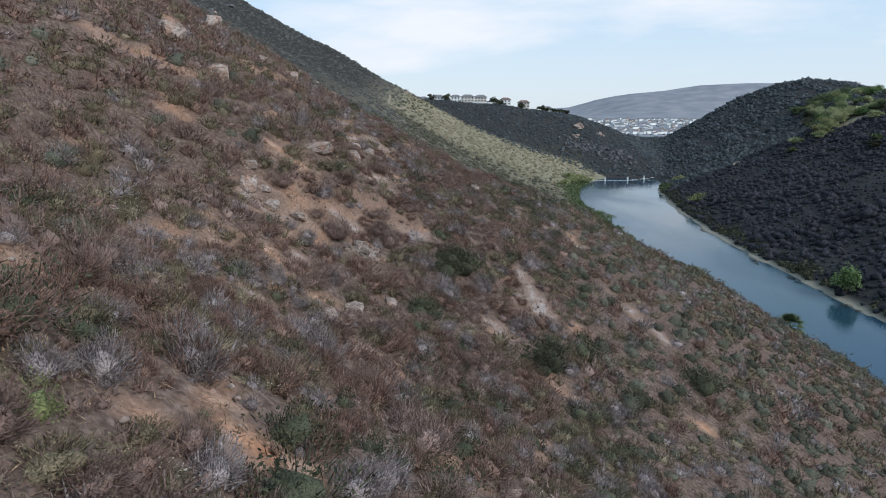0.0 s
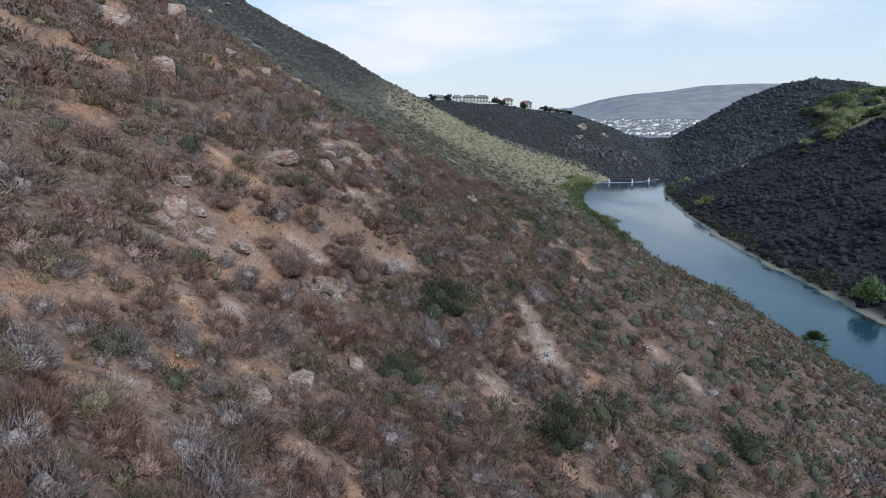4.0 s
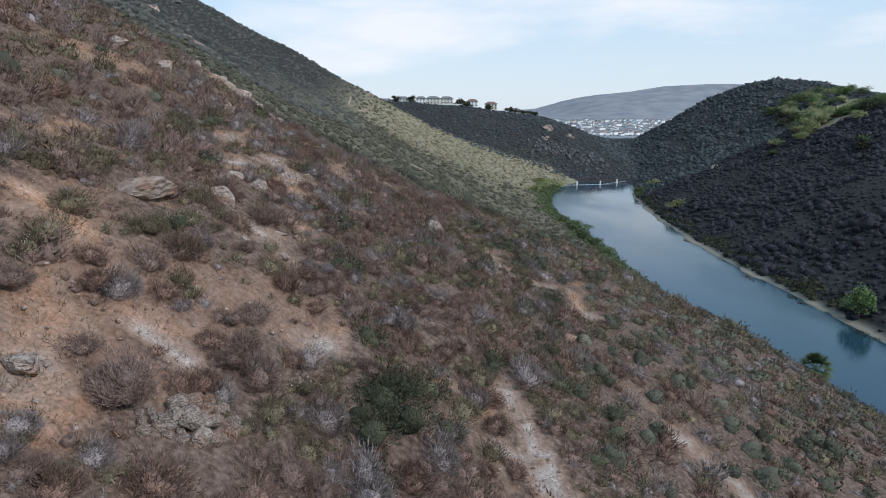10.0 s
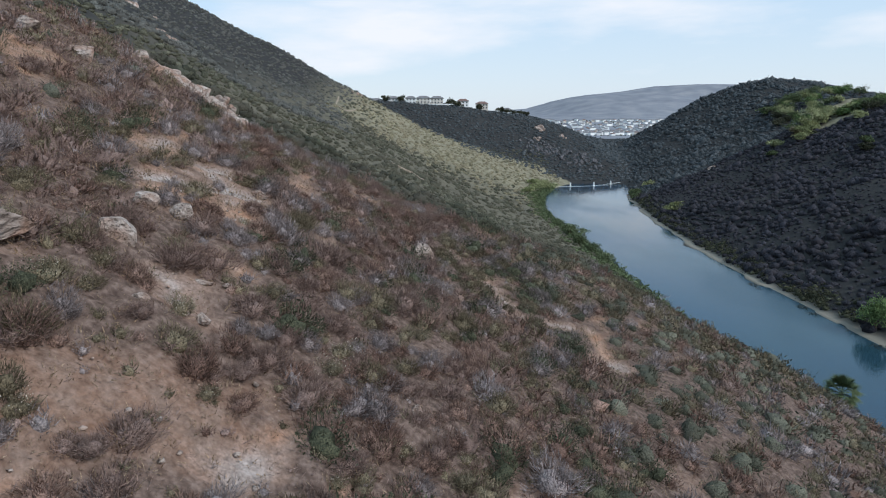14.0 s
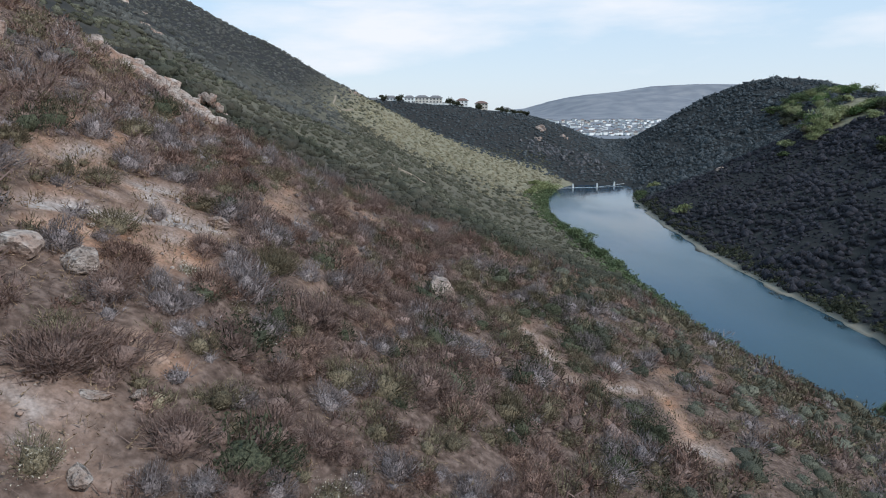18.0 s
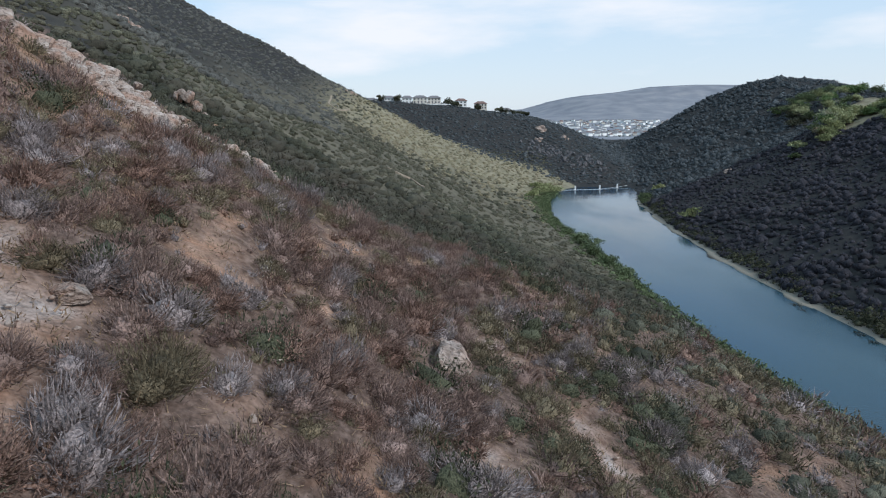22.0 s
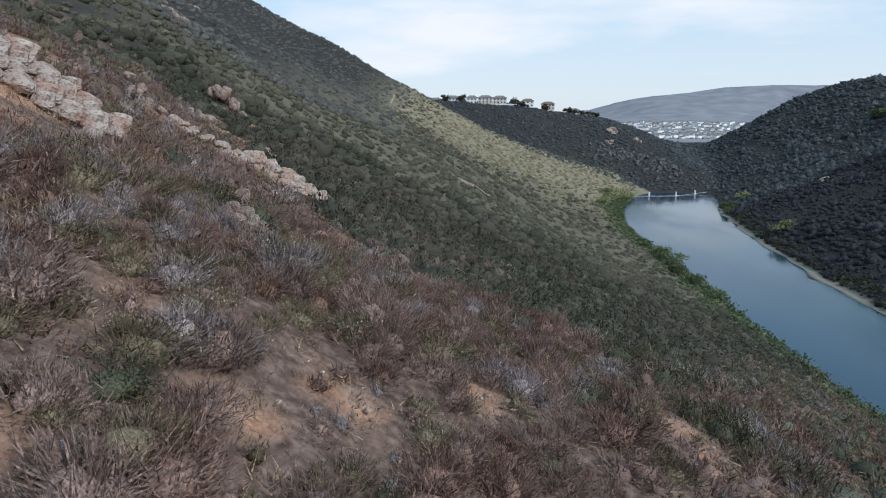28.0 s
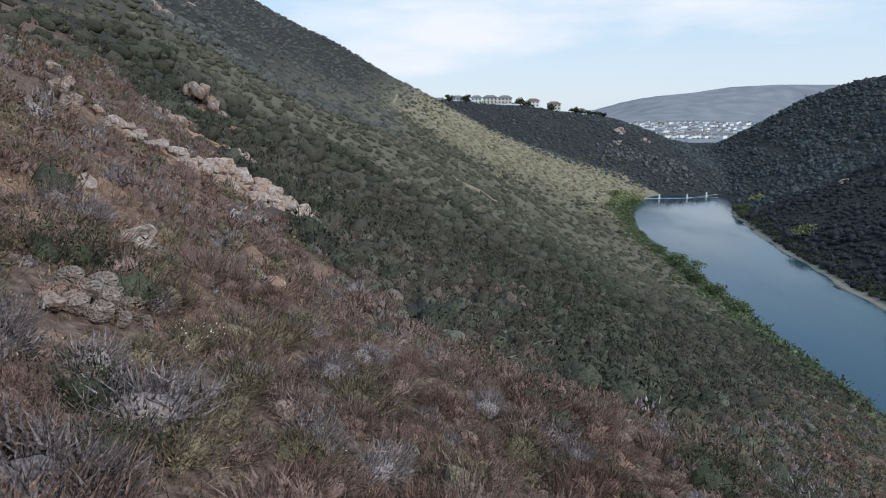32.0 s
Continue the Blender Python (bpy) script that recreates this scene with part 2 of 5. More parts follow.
MEADOW = plant("willow_leaves", (0.07, 0.11, 0.04), (0.13, 0.19, 0.075), (0.2, 0.28, 0.12), None, 0.3)
WHITE = plain("white_render", (0.82, 0.81, 0.78), 0.7, 0.3, 0.06, 0.4)
CREAM = plain("cream_render", (0.64, 0.59, 0.52), 0.8, 0.2, 0.08, 0.4)
ROOF = plain("grey_roof_tiles", (0.2, 0.19, 0.19), 0.85, 0.2, 0.25, 1.5)
RED_ROOF = plain("brown_roof_tiles", (0.2, 0.13, 0.11), 0.85, 0.2, 0.25, 1.5)
PANE, pt, ps = graph("window_glass", 0.08, 0.6)
ps.inputs["Base Color"].default_value = (0.03, 0.04, 0.05, 1)
STEEL = plain("painted_steel", (0.3, 0.26, 0.24), 0.5, 0.4, 0.2, 1.0)
BUOY = plain("white_buoy_plastic", (0.78, 0.78, 0.76), 0.45, 0.4, 0.06, 1.0)


# ---- the lie of the land: metres, the water of the lake at z = 0 ----
def vnoise(x, y, seed=0):
    """Smooth noise from 0 to 1 on arrays, one cell a unit."""
    x, y = np.asarray(x, float), np.asarray(y, float)
    xi, yi = np.floor(x).astype(np.int64), np.floor(y).astype(np.int64)
    u, v = x - xi, y - yi
    u, v = u * u * (3 - 2 * u), v * v * (3 - 2 * v)

    def cell(a, b):
        h = (a * 374761393 + b * 668265263 + seed * 974634721) & 0x7FFFFFFF
        h = ((h ^ (h >> 13)) * 1274126177) & 0x7FFFFFFF
        return ((h ^ (h >> 16)) & 0xFFFF) / 65535.0

    low = cell(xi, yi) * (1 - u) + cell(xi + 1, yi) * u
    high = cell(xi, yi + 1) * (1 - u) + cell(xi + 1, yi + 1) * u
    return low * (1 - v) + high * v


def fnoise(x, y, seed=0, octaves=3):
    total, size = 0.0, 1.0
    for n in range(octaves):
        total = total + size * (vnoise(x * 2**n, y * 2**n, seed + n) - 0.5)
        size *= 0.5
    return total


def curve(v, nodes):
    """A smooth curve through (place, value) nodes."""
    a = np.array(nodes, float)
    v = np.clip(v, a[0, 0], a[-1, 0])
    slope = np.gradient(a[:, 1], a[:, 0])
    k = np.clip(np.searchsorted(a[:, 0], v, side="right") - 1, 0, len(a) - 2)
    h = a[k + 1, 0] - a[k, 0]
    t = (v - a[k, 0]) / h
    return ((2 * t**3 - 3 * t**2 + 1) * a[k, 1] + (t**3 - 2 * t**2 + t) * h * slope[k]
            + (3 * t**2 - 2 * t**3) * a[k + 1, 1] + (t**3 - t**2) * h * slope[k + 1])


def smax(a, b, k):
    """The greater of two heights, rounded over k metres."""
    h = np.clip(0.5 + 0.5 * (a - b) / k, 0, 1)
    return b + (a - b) * h + k * h * (1 - h)


SHORE_W = [(-300, 95), (0, 84), (80, 76), (140, 71.5), (206, 65.5), (300, 64.5), (411, 66), (459, 74), (519, 95), (560, 118), (700, 150)]
SHORE_E = [(-300, 104), (100, 104), (200, 103.5), (276, 105), (335, 110), (396, 117), (454, 127), (520, 145), (560, 150), (700, 160)]
BROW = [(-300, -12), (0, -3), (22, -3), (30, -5.5), (40, -8), (52, -8), (60, -5), (75, -2.5), (90, -0.3), (100, -0.3), (116, -5), (135, -13),
        (155, -20.5), (170, -24.5), (185, -26), (205, -23), (240, -17), (300, -18), (380, -24), (465, -26), (540, -14), (585, -5), (640, -40), (760, -170), (900, -330)]
RISE = [(-300, 0.62), (100, 0.65), (125, 0.64), (150, 0.62), (185, 0.6), (230, 0.6), (330, 0.54), (420, 0.49), (520, 0.53), (600, 0.55), (900, 0.5)]


def west_bank(x, y):
    s0, c, up = curve(y, SHORE_W), curve(y, BROW), curve(y, RISE)
    d = (x - c) / (s0 - c)  # 0 on the brow, 1 at the water
    bulge = curve(y, [(-300, -2.0), (45, -2.0), (60, -1.0), (80, 2.0), (110, 4.5), (135, 2.5), (185, 0.5), (240, -3.0), (450, -2.5), (900, -3.0)])
    low = 41 * (1 - d) + bulge * 4 * d * (1 - d)
    high = 41 + (c - x) * up
    far = 41 - (s0 - c) * 0 - 41 * d
    return np.where(d > 1, np.maximum(-6, far), np.where(d > 0, low, high))


def east_bank(x, y):
    s0 = curve(y, SHORE_E)
    spur = curve(y, [(-300, 0.5), (120, 0.52), (230, 0.48), (310, 0.45), (370, 0.48), (414, 0.5), (450, 0.42), (560, 0.45), (640, 0.52), (720, 0.56), (800, 0.3), (900, 0.1)])
    top = curve(y, [(-300, 50), (150, 56), (330, 58), (400, 56), (450, 56), (540, 66), (620, 76), (700, 83), (780, 58), (840, 20), (900, 0)])
    d = x - s0
    z = d * spur
    z = -smax(-z, -(top - 0.2 * np.maximum(d - 185, 0)), 14)
    wide = 0.3 + 4.2 * vnoise(y / 24.0, 0 * y, 77) * vnoise(y / 7.0, 0 * y, 78)  # a low bar of pale silt at the water's edge
    bar = 0.16 * (1 - ((d + 0.8) / wide) ** 2) * ((y < 480) & (y > 0))
    return np.maximum(np.where((np.abs(d + 0.8) < wide) & (bar > 0), np.maximum(z, bar), z), -6)


def house_hill(x, y):
    top = curve(x, [(-900, 72), (-200, 72), (-60, 69), (0, 65), (60, 57), (95, 52.5), (125, 47), (150, 38), (178, 27), (230, 24), (330, 24), (600, 15), (900, 10)])
    foot = 548.0 + 0.18 * np.maximum(0, 120 - x)
    z = 1.5 + (y - foot) * np.maximum(0.12, (top - 2) / 215.0)
    z = -smax(-z, -top, 8)
    z = np.where(y > 830, z - (y - 830) * 0.22, z)
    return np.maximum(z, -6)


def far_land(x, y):
    town = curve(y, [(-300, -30), (900, -30), (1500, -25), (2100, -20), (2700, 30), (3000, 40), (3300, 44)])
    ridge = curve(x, [(-2600, 120), (-600, 90), (300, 78), (560, 106), (900, 172), (1250, 212), (1600, 222), (2000, 214), (2600, 160)])
    lift = np.clip((y - 2900) / 1000.0, 0, 1)
    gully = (70 * (1 - np.abs(vnoise(x / 330.0 + y / 1500.0, y / 1400.0, 5) - 0.5) * 2) ** 4 + 16 * vnoise(x / 120.0, y / 500.0, 6)) * lift * np.clip(1.6 - 1.35 * lift, 0, 1)
    back = np.clip((y - 4000) / 700.0, 0, 1) * 60
    return town + (ridge - 44) * lift * lift * (3 - 2 * lift) - gully - back


def ground_z(x, y):
    x, y = np.asarray(x, float), np.asarray(y, float)
    z = smax(west_bank(x, y), east_bank(x, y), 0.6)
    z = smax(z, np.where(y > 480, house_hill(x, y), -6), 3)
    z = np.where(y > 860, smax(z, far_land(x, y), 10), z)
    dry = np.clip((z - 0.6) / 6.0, 0, 1)
    z = z - dry * 6.5 * np.exp(-(((y - 292 - 0.25 * x) / 34.0) ** 2)) * np.clip((-18 - x) / 30.0, 0, 1)  # the hollow behind the green spur
    near = np.clip((420 - y) / 200.0, 0, 1) * np.clip((x + 140) / 60, 0, 1)
    z = z + dry * (fnoise(x / 38.0, y / 38.0, 11) * 3.0 + fnoise(x / 9.0, y / 13.0, 21) * 0.9 * near)
    return z

# ---- mesh helpers ----
def mesh_of(name, verts, faces, mats=(), smooth=False):
    """A mesh from arrays: verts (n, 3), faces (m, 3) or (m, 4)."""
    verts, faces = np.asarray(verts, np.float32), np.asarray(faces, np.int32)
    me = bpy.data.meshes.new(name)
    n, k = faces.shape
    me.vertices.add(len(verts))
    me.vertices.foreach_set("co", verts.ravel())
    me.loops.add(n * k)
    me.loops.foreach_set("vertex_index", faces.ravel())
    me.polygons.add(n)
    me.polygons.foreach_set("loop_start", np.arange(0, n * k, k, dtype=np.int32))
    me.polygons.foreach_set("use_smooth", np.full(n, smooth))
    me.update(calc_edges=True)
    for mat in mats:
        me.materials.append(mat)
    return me


def part(name, bm, material, parent, label=""):
    """Links a bmesh as one mesh object under a thing or under a part."""
    me = bpy.data.meshes.new(name)
    bm.to_mesh(me)
    bm.free()
    me.materials.append(material)
    ob = new(name, me)
    ob.parent = parent
    return tagged(ob, label)


def box(bm, sx, sy, sz, m=None, bevel=0.0):
    made = bmesh.ops.create_cube(bm, size=1.0, matrix=(m or Matrix()) @ Matrix.Diagonal((sx, sy, sz, 1)))
    if bevel:
        edges = list({e for v in made["verts"] for e in v.link_edges})
        bmesh.ops.bevel(bm, geom=edges, offset=bevel, segments=2, affect="EDGES", clamp_overlap=True)
    return bm


def rod(bm, a, b, r0, r1, sides=7):
    a, b = Vector(a), Vector(b)
    m = Matrix.Translation((a + b) / 2) @ (b - a).to_track_quat("Z", "Y").to_matrix().to_4x4()
    bmesh.ops.create_cone(bm, cap_ends=True, segments=sides, radius1=r0, radius2=r1, depth=(b - a).length, matrix=m)
    return bm


# ---- where the ground lies bare: worn strips of red soil and crumbled pale rock (from x, y, to x, y, half-width) ----
WORN_NEAR = [(-7.6, 17.8, -6.9, 19.3, 0.32), (-5.8, 20.5, -3.7, 20.0, 0.6), (-7.5, 23.2, -5.7, 20.2, 0.29), (-3.4, 27.6, -2.6, 27.9, 0.25),
             (-11.9, 34.9, -10.7, 34.0, 0.31), (-10.7, 38.1, -10.3, 39.4, 0.36), (-5.6, 38.2, -4.5, 36.8, 0.4), (-3.8, 38.5, -3.0, 35.8, 0.39),
             (3.2, 38.8, 4.0, 37.3, 0.31), (-8.7, 41.7, -7.7, 42.6, 0.3), (-7.5, 43.8, -5.8, 43.0, 0.27), (-12.3, 44.4, -10.5, 42.1, 0.31),
             (6.0, 47.6, 6.9, 46.8, 0.39), (16.7, 52.4, 18.7, 51.8, 0.36), (-14.5, 52.9, -10.5, 57.0, 1.02), (-12.3, 54.3, -9.0, 54.4, 0.8),
             (-11.0, 55.9, -8.3, 58.7, 0.3), (-10.3, 56.9, -8.4, 58.7, 0.22)]
WORN_MIDDLE = [(-15.7, 57.6, -12.3, 58.4, 0.77), (-16.1, 58.8, -13.5, 58.6, 0.61), (-11.2, 59.1, -5.9, 62.3, 1.43), (-6.9, 59.5, -4.7, 62.6, 0.22),
               (-15.1, 61.3, -12.3, 55.9, 1.31), (-5.5, 61.7, -3.4, 64.1, 0.26), (-9.5, 61.7, -6.2, 64.4, 0.87), (-7.9, 63.0, -4.5, 65.2, 0.8),
               (-4.7, 63.2, -3.2, 64.6, 0.22), (-23.6, 66.5, -23.1, 70.4, 0.42), (-8.3, 72.0, -7.4, 71.5, 0.39), (-12.1, 74.9, -8.9, 77.6, 0.48),
               (-12.8, 76.0, -11.1, 78.2, 0.49), (7.7, 80.4, 8.5, 78.9, 0.3), (1.7, 86.5, 1.8, 84.3, 0.28), (-7.0, 87.9, -6.1, 87.4, 0.22),
               (-7.9, 88.2, -7.1, 89.2, 0.29), (12.9, 88.6, 13.0, 83.4, 0.55)]
WORN_FAR = [(-8.5, 88.8, -7.5, 87.6, 0.34), (-7.4, 89.8, -8.2, 93.5, 0.27), (-10.5, 90.1, -10.1, 90.8, 0.22), (-8.4, 90.2, -7.4, 89.0, 0.28),
            (-4.3, 90.4, -3.6, 90.1, 0.41), (-6.2, 92.2, -5.5, 92.5, 0.22), (-6.7, 96.7, -5.7, 97.3, 0.32), (-8.8, 97.5, -8.3, 97.0, 0.22),
            (-9.2, 98.3, -9.0, 98.5, 0.24), (-5.6, 98.6, -5.3, 98.4, 0.22), (-4.5, 99.5, -3.6, 98.9, 0.22), (-5.2, 100.4, -4.0, 99.4, 0.42),
            (-12.3, 103.0, -12.1, 103.4, 0.22), (-5.5, 103.4, -4.8, 104.1, 0.22), (-2.0, 104.1, -0.6, 104.6, 0.31)]
CRUMBLED_NEAR = [(-11.7, 20.9, -11.7, 21.7, 0.22), (-10.8, 35.8, -9.4, 35.3, 0.54), (-12.8, 45.2, -11.9, 44.6, 0.22), (-10.6, 45.8, -10.6, 44.6, 0.65),
                 (-16.0, 46.2, -14.1, 47.6, 0.43), (-15.9, 50.0, -13.4, 49.2, 0.52), (-12.5, 50.6, -11.8, 52.7, 0.38), (-15.6, 50.7, -13.8, 49.0, 0.48),
                 (-15.5, 52.6, -12.7, 50.7, 0.86), (1.8, 53.3, 2.9, 50.7, 0.35), (2.5, 53.3, 3.0, 51.7, 0.44), (-10.0, 56.3, -9.0, 56.0, 0.56),
                 (3.5, 60.9, 5.8, 59.8, 0.58), (-4.9, 60.9, -3.5, 63.6, 0.45), (4.6, 61.0, 5.7, 58.6, 0.42), (-4.9, 61.6, -3.5, 62.2, 0.38)]
CRUMBLED_MIDDLE = [(1.9, 61.7, 4.0, 58.5, 0.73), (-5.2, 61.8, -3.9, 62.9, 0.43), (-13.8, 63.3, -12.8, 64.7, 0.35), (4.6, 66.0, 6.8, 58.4, 0.67),
                   (-8.2, 68.0, -7.3, 67.1, 0.23), (-9.4, 68.2, -8.0, 69.4, 0.33), (-9.5, 68.3, -8.7, 67.2, 0.29), (15.1, 68.6, 18.8, 65.8, 0.56),
                   (15.9, 68.6, 18.4, 64.8, 0.74), (13.2, 72.8, 16.2, 69.5, 0.81), (-12.9, 76.0, -9.4, 80.6, 0.6), (-14.7, 77.5, -14.3, 85.2, 0.23),
                   (-9.7, 77.9, -9.2, 79.6, 0.25), (-12.7, 79.1, -9.2, 80.4, 0.55), (-4.7, 81.5, -3.6, 80.5, 0.34), (-12.0, 81.7, -9.0, 80.6, 0.54)]
CRUMBLED_FAR = [(-12.0, 82.4, -11.2, 84.0, 0.4), (-10.7, 82.5, -8.9, 81.9, 0.35), (11.9, 83.1, 13.8, 82.8, 0.49), (1.7, 86.5, 2.0, 83.8, 0.34),
                (7.1, 86.6, 7.6, 85.3, 0.27), (9.5, 86.8, 11.5, 88.5, 0.31), (13.0, 90.0, 13.0, 88.0, 0.31), (5.8, 90.9, 6.6, 88.7, 0.62),
                (3.2, 96.2, 4.4, 94.4, 0.31), (1.8, 96.8, 2.7, 95.3, 0.32), (-5.5, 100.9, -5.3, 100.8, 0.22), (-11.3, 106.0, -10.5, 105.8, 0.22)]
CLEARINGS = [(-1.2, 104.0, 0.8, 0.7), (10.5, 140.4, 1.4, 2.5), (13.0, 131.5, 1.5, 2.5), (-21.5, 113.5, 1.5, 3.0), (-26.0, 151.5, 2.6, 4.0), (-23.0, 157.0, 2.6, 3.0), (-35.0, 176.0, 3.0, 4.0), (-39.0, 189.0, 3.0, 2.5)]


def along_strips(x, y, strips, rag, margin=0.0):
    out = np.zeros(np.broadcast(x, y).shape)
    for x0, y0, x1, y1, w in strips:
        dx, dy = x1 - x0, y1 - y0
        k = np.clip(((x - x0) * dx + (y - y0) * dy) / max(dx * dx + dy * dy, 1e-6), 0, 1)
        d = np.hypot(x - x0 - k * dx, y - y0 - k * dy)
        full = 1 if w < 0.7 else 0.3  # the wide ones are half grown over
        out = np.maximum(out, full * np.clip((1.1 * w + 0.1 + margin + rag - d) / (0.25 + 0.3 * w), 0, 1))
    return out


ALL_STRIPS = WORN_NEAR + WORN_MIDDLE + WORN_FAR + CRUMBLED_NEAR + CRUMBLED_MIDDLE + CRUMBLED_FAR


def paleness(x, y):
    x, y = np.asarray(x, float), np.asarray(y, float)
    return along_strips(x, y, CRUMBLED_NEAR + CRUMBLED_MIDDLE + CRUMBLED_FAR, 0.5 * fnoise(x / 0.9, y / 1.1, 33))


def bareness(x, y):
    x, y = np.asarray(x, float), np.asarray(y, float)
    rag = 0.55 * fnoise(x / 1.1, y / 1.4, 31)
    out = np.maximum(along_strips(x, y, WORN_NEAR + WORN_MIDDLE + WORN_FAR, 0.8 * rag), paleness(x, y))
    for cx, cy, rx, ry in CLEARINGS:
        d = np.hypot((x - cx) / rx, (y - cy) / ry)
        out = np.maximum(out, np.clip((1.45 - d + rag) / 0.45, 0, 1))
    loose = np.clip((fnoise(x / 3.0, y / 4.5, 41, 3) - 0.44 + 0.22 * np.clip((-7 - x) / 5, 0, 1)) / 0.12, 0, 1) * np.clip((150 - y) / 20, 0, 1) * np.clip((26 - x) / 10, 0, 1)
    return np.maximum(out, loose * 0.6)


def spread(knots):
    """Grid lines: (from, step) knots, evenly stepped between one and the next."""
    out = [knots[0][0]]
    for (a, step), (b, _) in zip(knots, knots[1:]):
        n = max(1, round((b - a) / step))
        out += list(a + (b - a) * np.arange(1, n + 1) / n)
    return np.array(out)


def field_at(x, y):
    """Below 1 on the dry clearings of the east hill."""
    rag = 0.9 * fnoise(x / 12, y / 12, 171)
    return np.minimum(np.hypot((x - 226) / 20, (y - 394) / 11), np.hypot((x - 283) / 22, (y - 497) / 26)) + rag


# ---- the ground: one sheet from under the camera to the far hills ----
gx = spread([(-2600, 120), (-700, 40), (-260, 10), (-90, 4), (-40, 0.8), (20, 2.2), (96, 1.0), (116, 3.0), (150, 6), (330, 10), (420, 30), (900, 80), (2600, 80)])
gy = spread([(-300, 30), (-30, 3), (12, 0.85), (150, 2.2), (260, 4.5), (620, 7), (860, 40), (2000, 80), (2900, 60), (4200, 80), (4800, 80)])
GX, GY = np.meshgrid(gx, gy)
flat_x, flat_y = GX.ravel(), GY.ravel()
bare_v = bareness(flat_x, flat_y)
GZ = ground_z(flat_x, flat_y) + np.where((flat_y < 160) & (np.abs(flat_x) < 60), fnoise(flat_x / 1.3, flat_y / 1.3, 51) * 0.35 - 0.12 * bare_v, 0)
ids = np.arange(len(flat_x)).reshape(len(gy), len(gx))
quads = np.stack([ids[:-1, :-1], ids[:-1, 1:], ids[1:, 1:], ids[1:, :-1]], -1).reshape(-1, 4)
ground = new("ground", mesh_of("ground", np.stack([flat_x, flat_y, GZ], 1), quads, [SOIL], True))
tagged(ground, "steep hillsides of red-brown soil under dry scrub", "ground", kind="structure")
east_d = flat_x - curve(flat_y, SHORE_E)
silt_v = np.exp(-((east_d + 0.8) / 2.4) ** 4) * ((flat_y < 470) & (flat_y > -300))
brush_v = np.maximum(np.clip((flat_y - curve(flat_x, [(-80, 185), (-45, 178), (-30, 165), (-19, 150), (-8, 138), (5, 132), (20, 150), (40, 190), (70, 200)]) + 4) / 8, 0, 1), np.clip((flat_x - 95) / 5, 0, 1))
# straw also brightens the ground of the crest and clearings as if sunlit
sunny_straw_v = (0.4 * np.clip((flat_y - 185) / 30, 0, 1) + 0.5 * np.clip((flat_y - 370 + 40 * fnoise(flat_x / 22, flat_y / 30, 111)) / 110, 0, 1)) * np.clip((flat_x + 84) / 40, 0, 1) * (west_bank(flat_x, flat_y) > house_hill(flat_x, flat_y)) * (flat_y < 640)
sunny_straw_v += np.clip((1.1 - field_at(flat_x, flat_y)) / 0.3, 0, 1)
for attr, values in (("straw", np.clip(sunny_straw_v, 0, 1)), ("brush", brush_v), ("bare", bare_v), ("pale", paleness(flat_x, flat_y)), ("grass", np.clip((flat_y - 840) / 60, 0, 1)), ("silt", silt_v)):
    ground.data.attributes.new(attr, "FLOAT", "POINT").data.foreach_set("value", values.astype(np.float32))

# ---- the lake ----
ly = np.linspace(-290, 575, 80)
lx0, lx1 = curve(ly, SHORE_W) - 6, np.minimum(curve(ly, SHORE_E) + 6, 170)
lake_v = np.concatenate([np.stack([lx0, ly, 0 * ly], 1), np.stack([lx1, ly, 0 * ly], 1)])
k = np.arange(79)
lake = new("water", mesh_of("water", lake_v, np.stack([k, k + 80, k + 81, k + 1], 1), [LAKE]))
tagged(lake, "calm blue-grey lake between two scrub hillsides", "lake", kind="structure")


# ---- shrubs ----
def ball(detail):
    bm = bmesh.new()
    bmesh.ops.create_icosphere(bm, subdivisions=detail, radius=1)
    v = np.array([tuple(p.co) for p in bm.verts])
    f = np.array([[p.index for p in q.verts] for q in bm.faces])
    bm.free()
    return v, f


BALLS = {detail: ball(detail) for detail in (1, 2, 3)}


def lumpy(knobs=7):
    """How far a crowded plant reaches along a direction: a dome with a few chance knobs."""
    c = rng.normal(0, 1, (knobs, 3))
    c[:, 2] = np.abs(c[:, 2])
    c /= np.linalg.norm(c, axis=1, keepdims=True)
    h = rng.uniform(0.08, 0.42, knobs)

    def reach(way):
        d2 = ((way[:, None] - c[None]) ** 2).sum(2)
        return 0.74 + (h * np.exp(-d2 / 0.2)).sum(1)

    return reach


def crowd(reach, detail, tall, fill):
    """The crowded inside of a plant, a rough mound that the shoots stand out from."""
    way, f = BALLS[detail]
    v = way * (reach(way) * rng.uniform(0.8, 1.12, len(way)) * fill)[:, None] * [1, 1, tall]
    v[:, 2] = np.maximum(v[:, 2], -0.3)
    return v, f


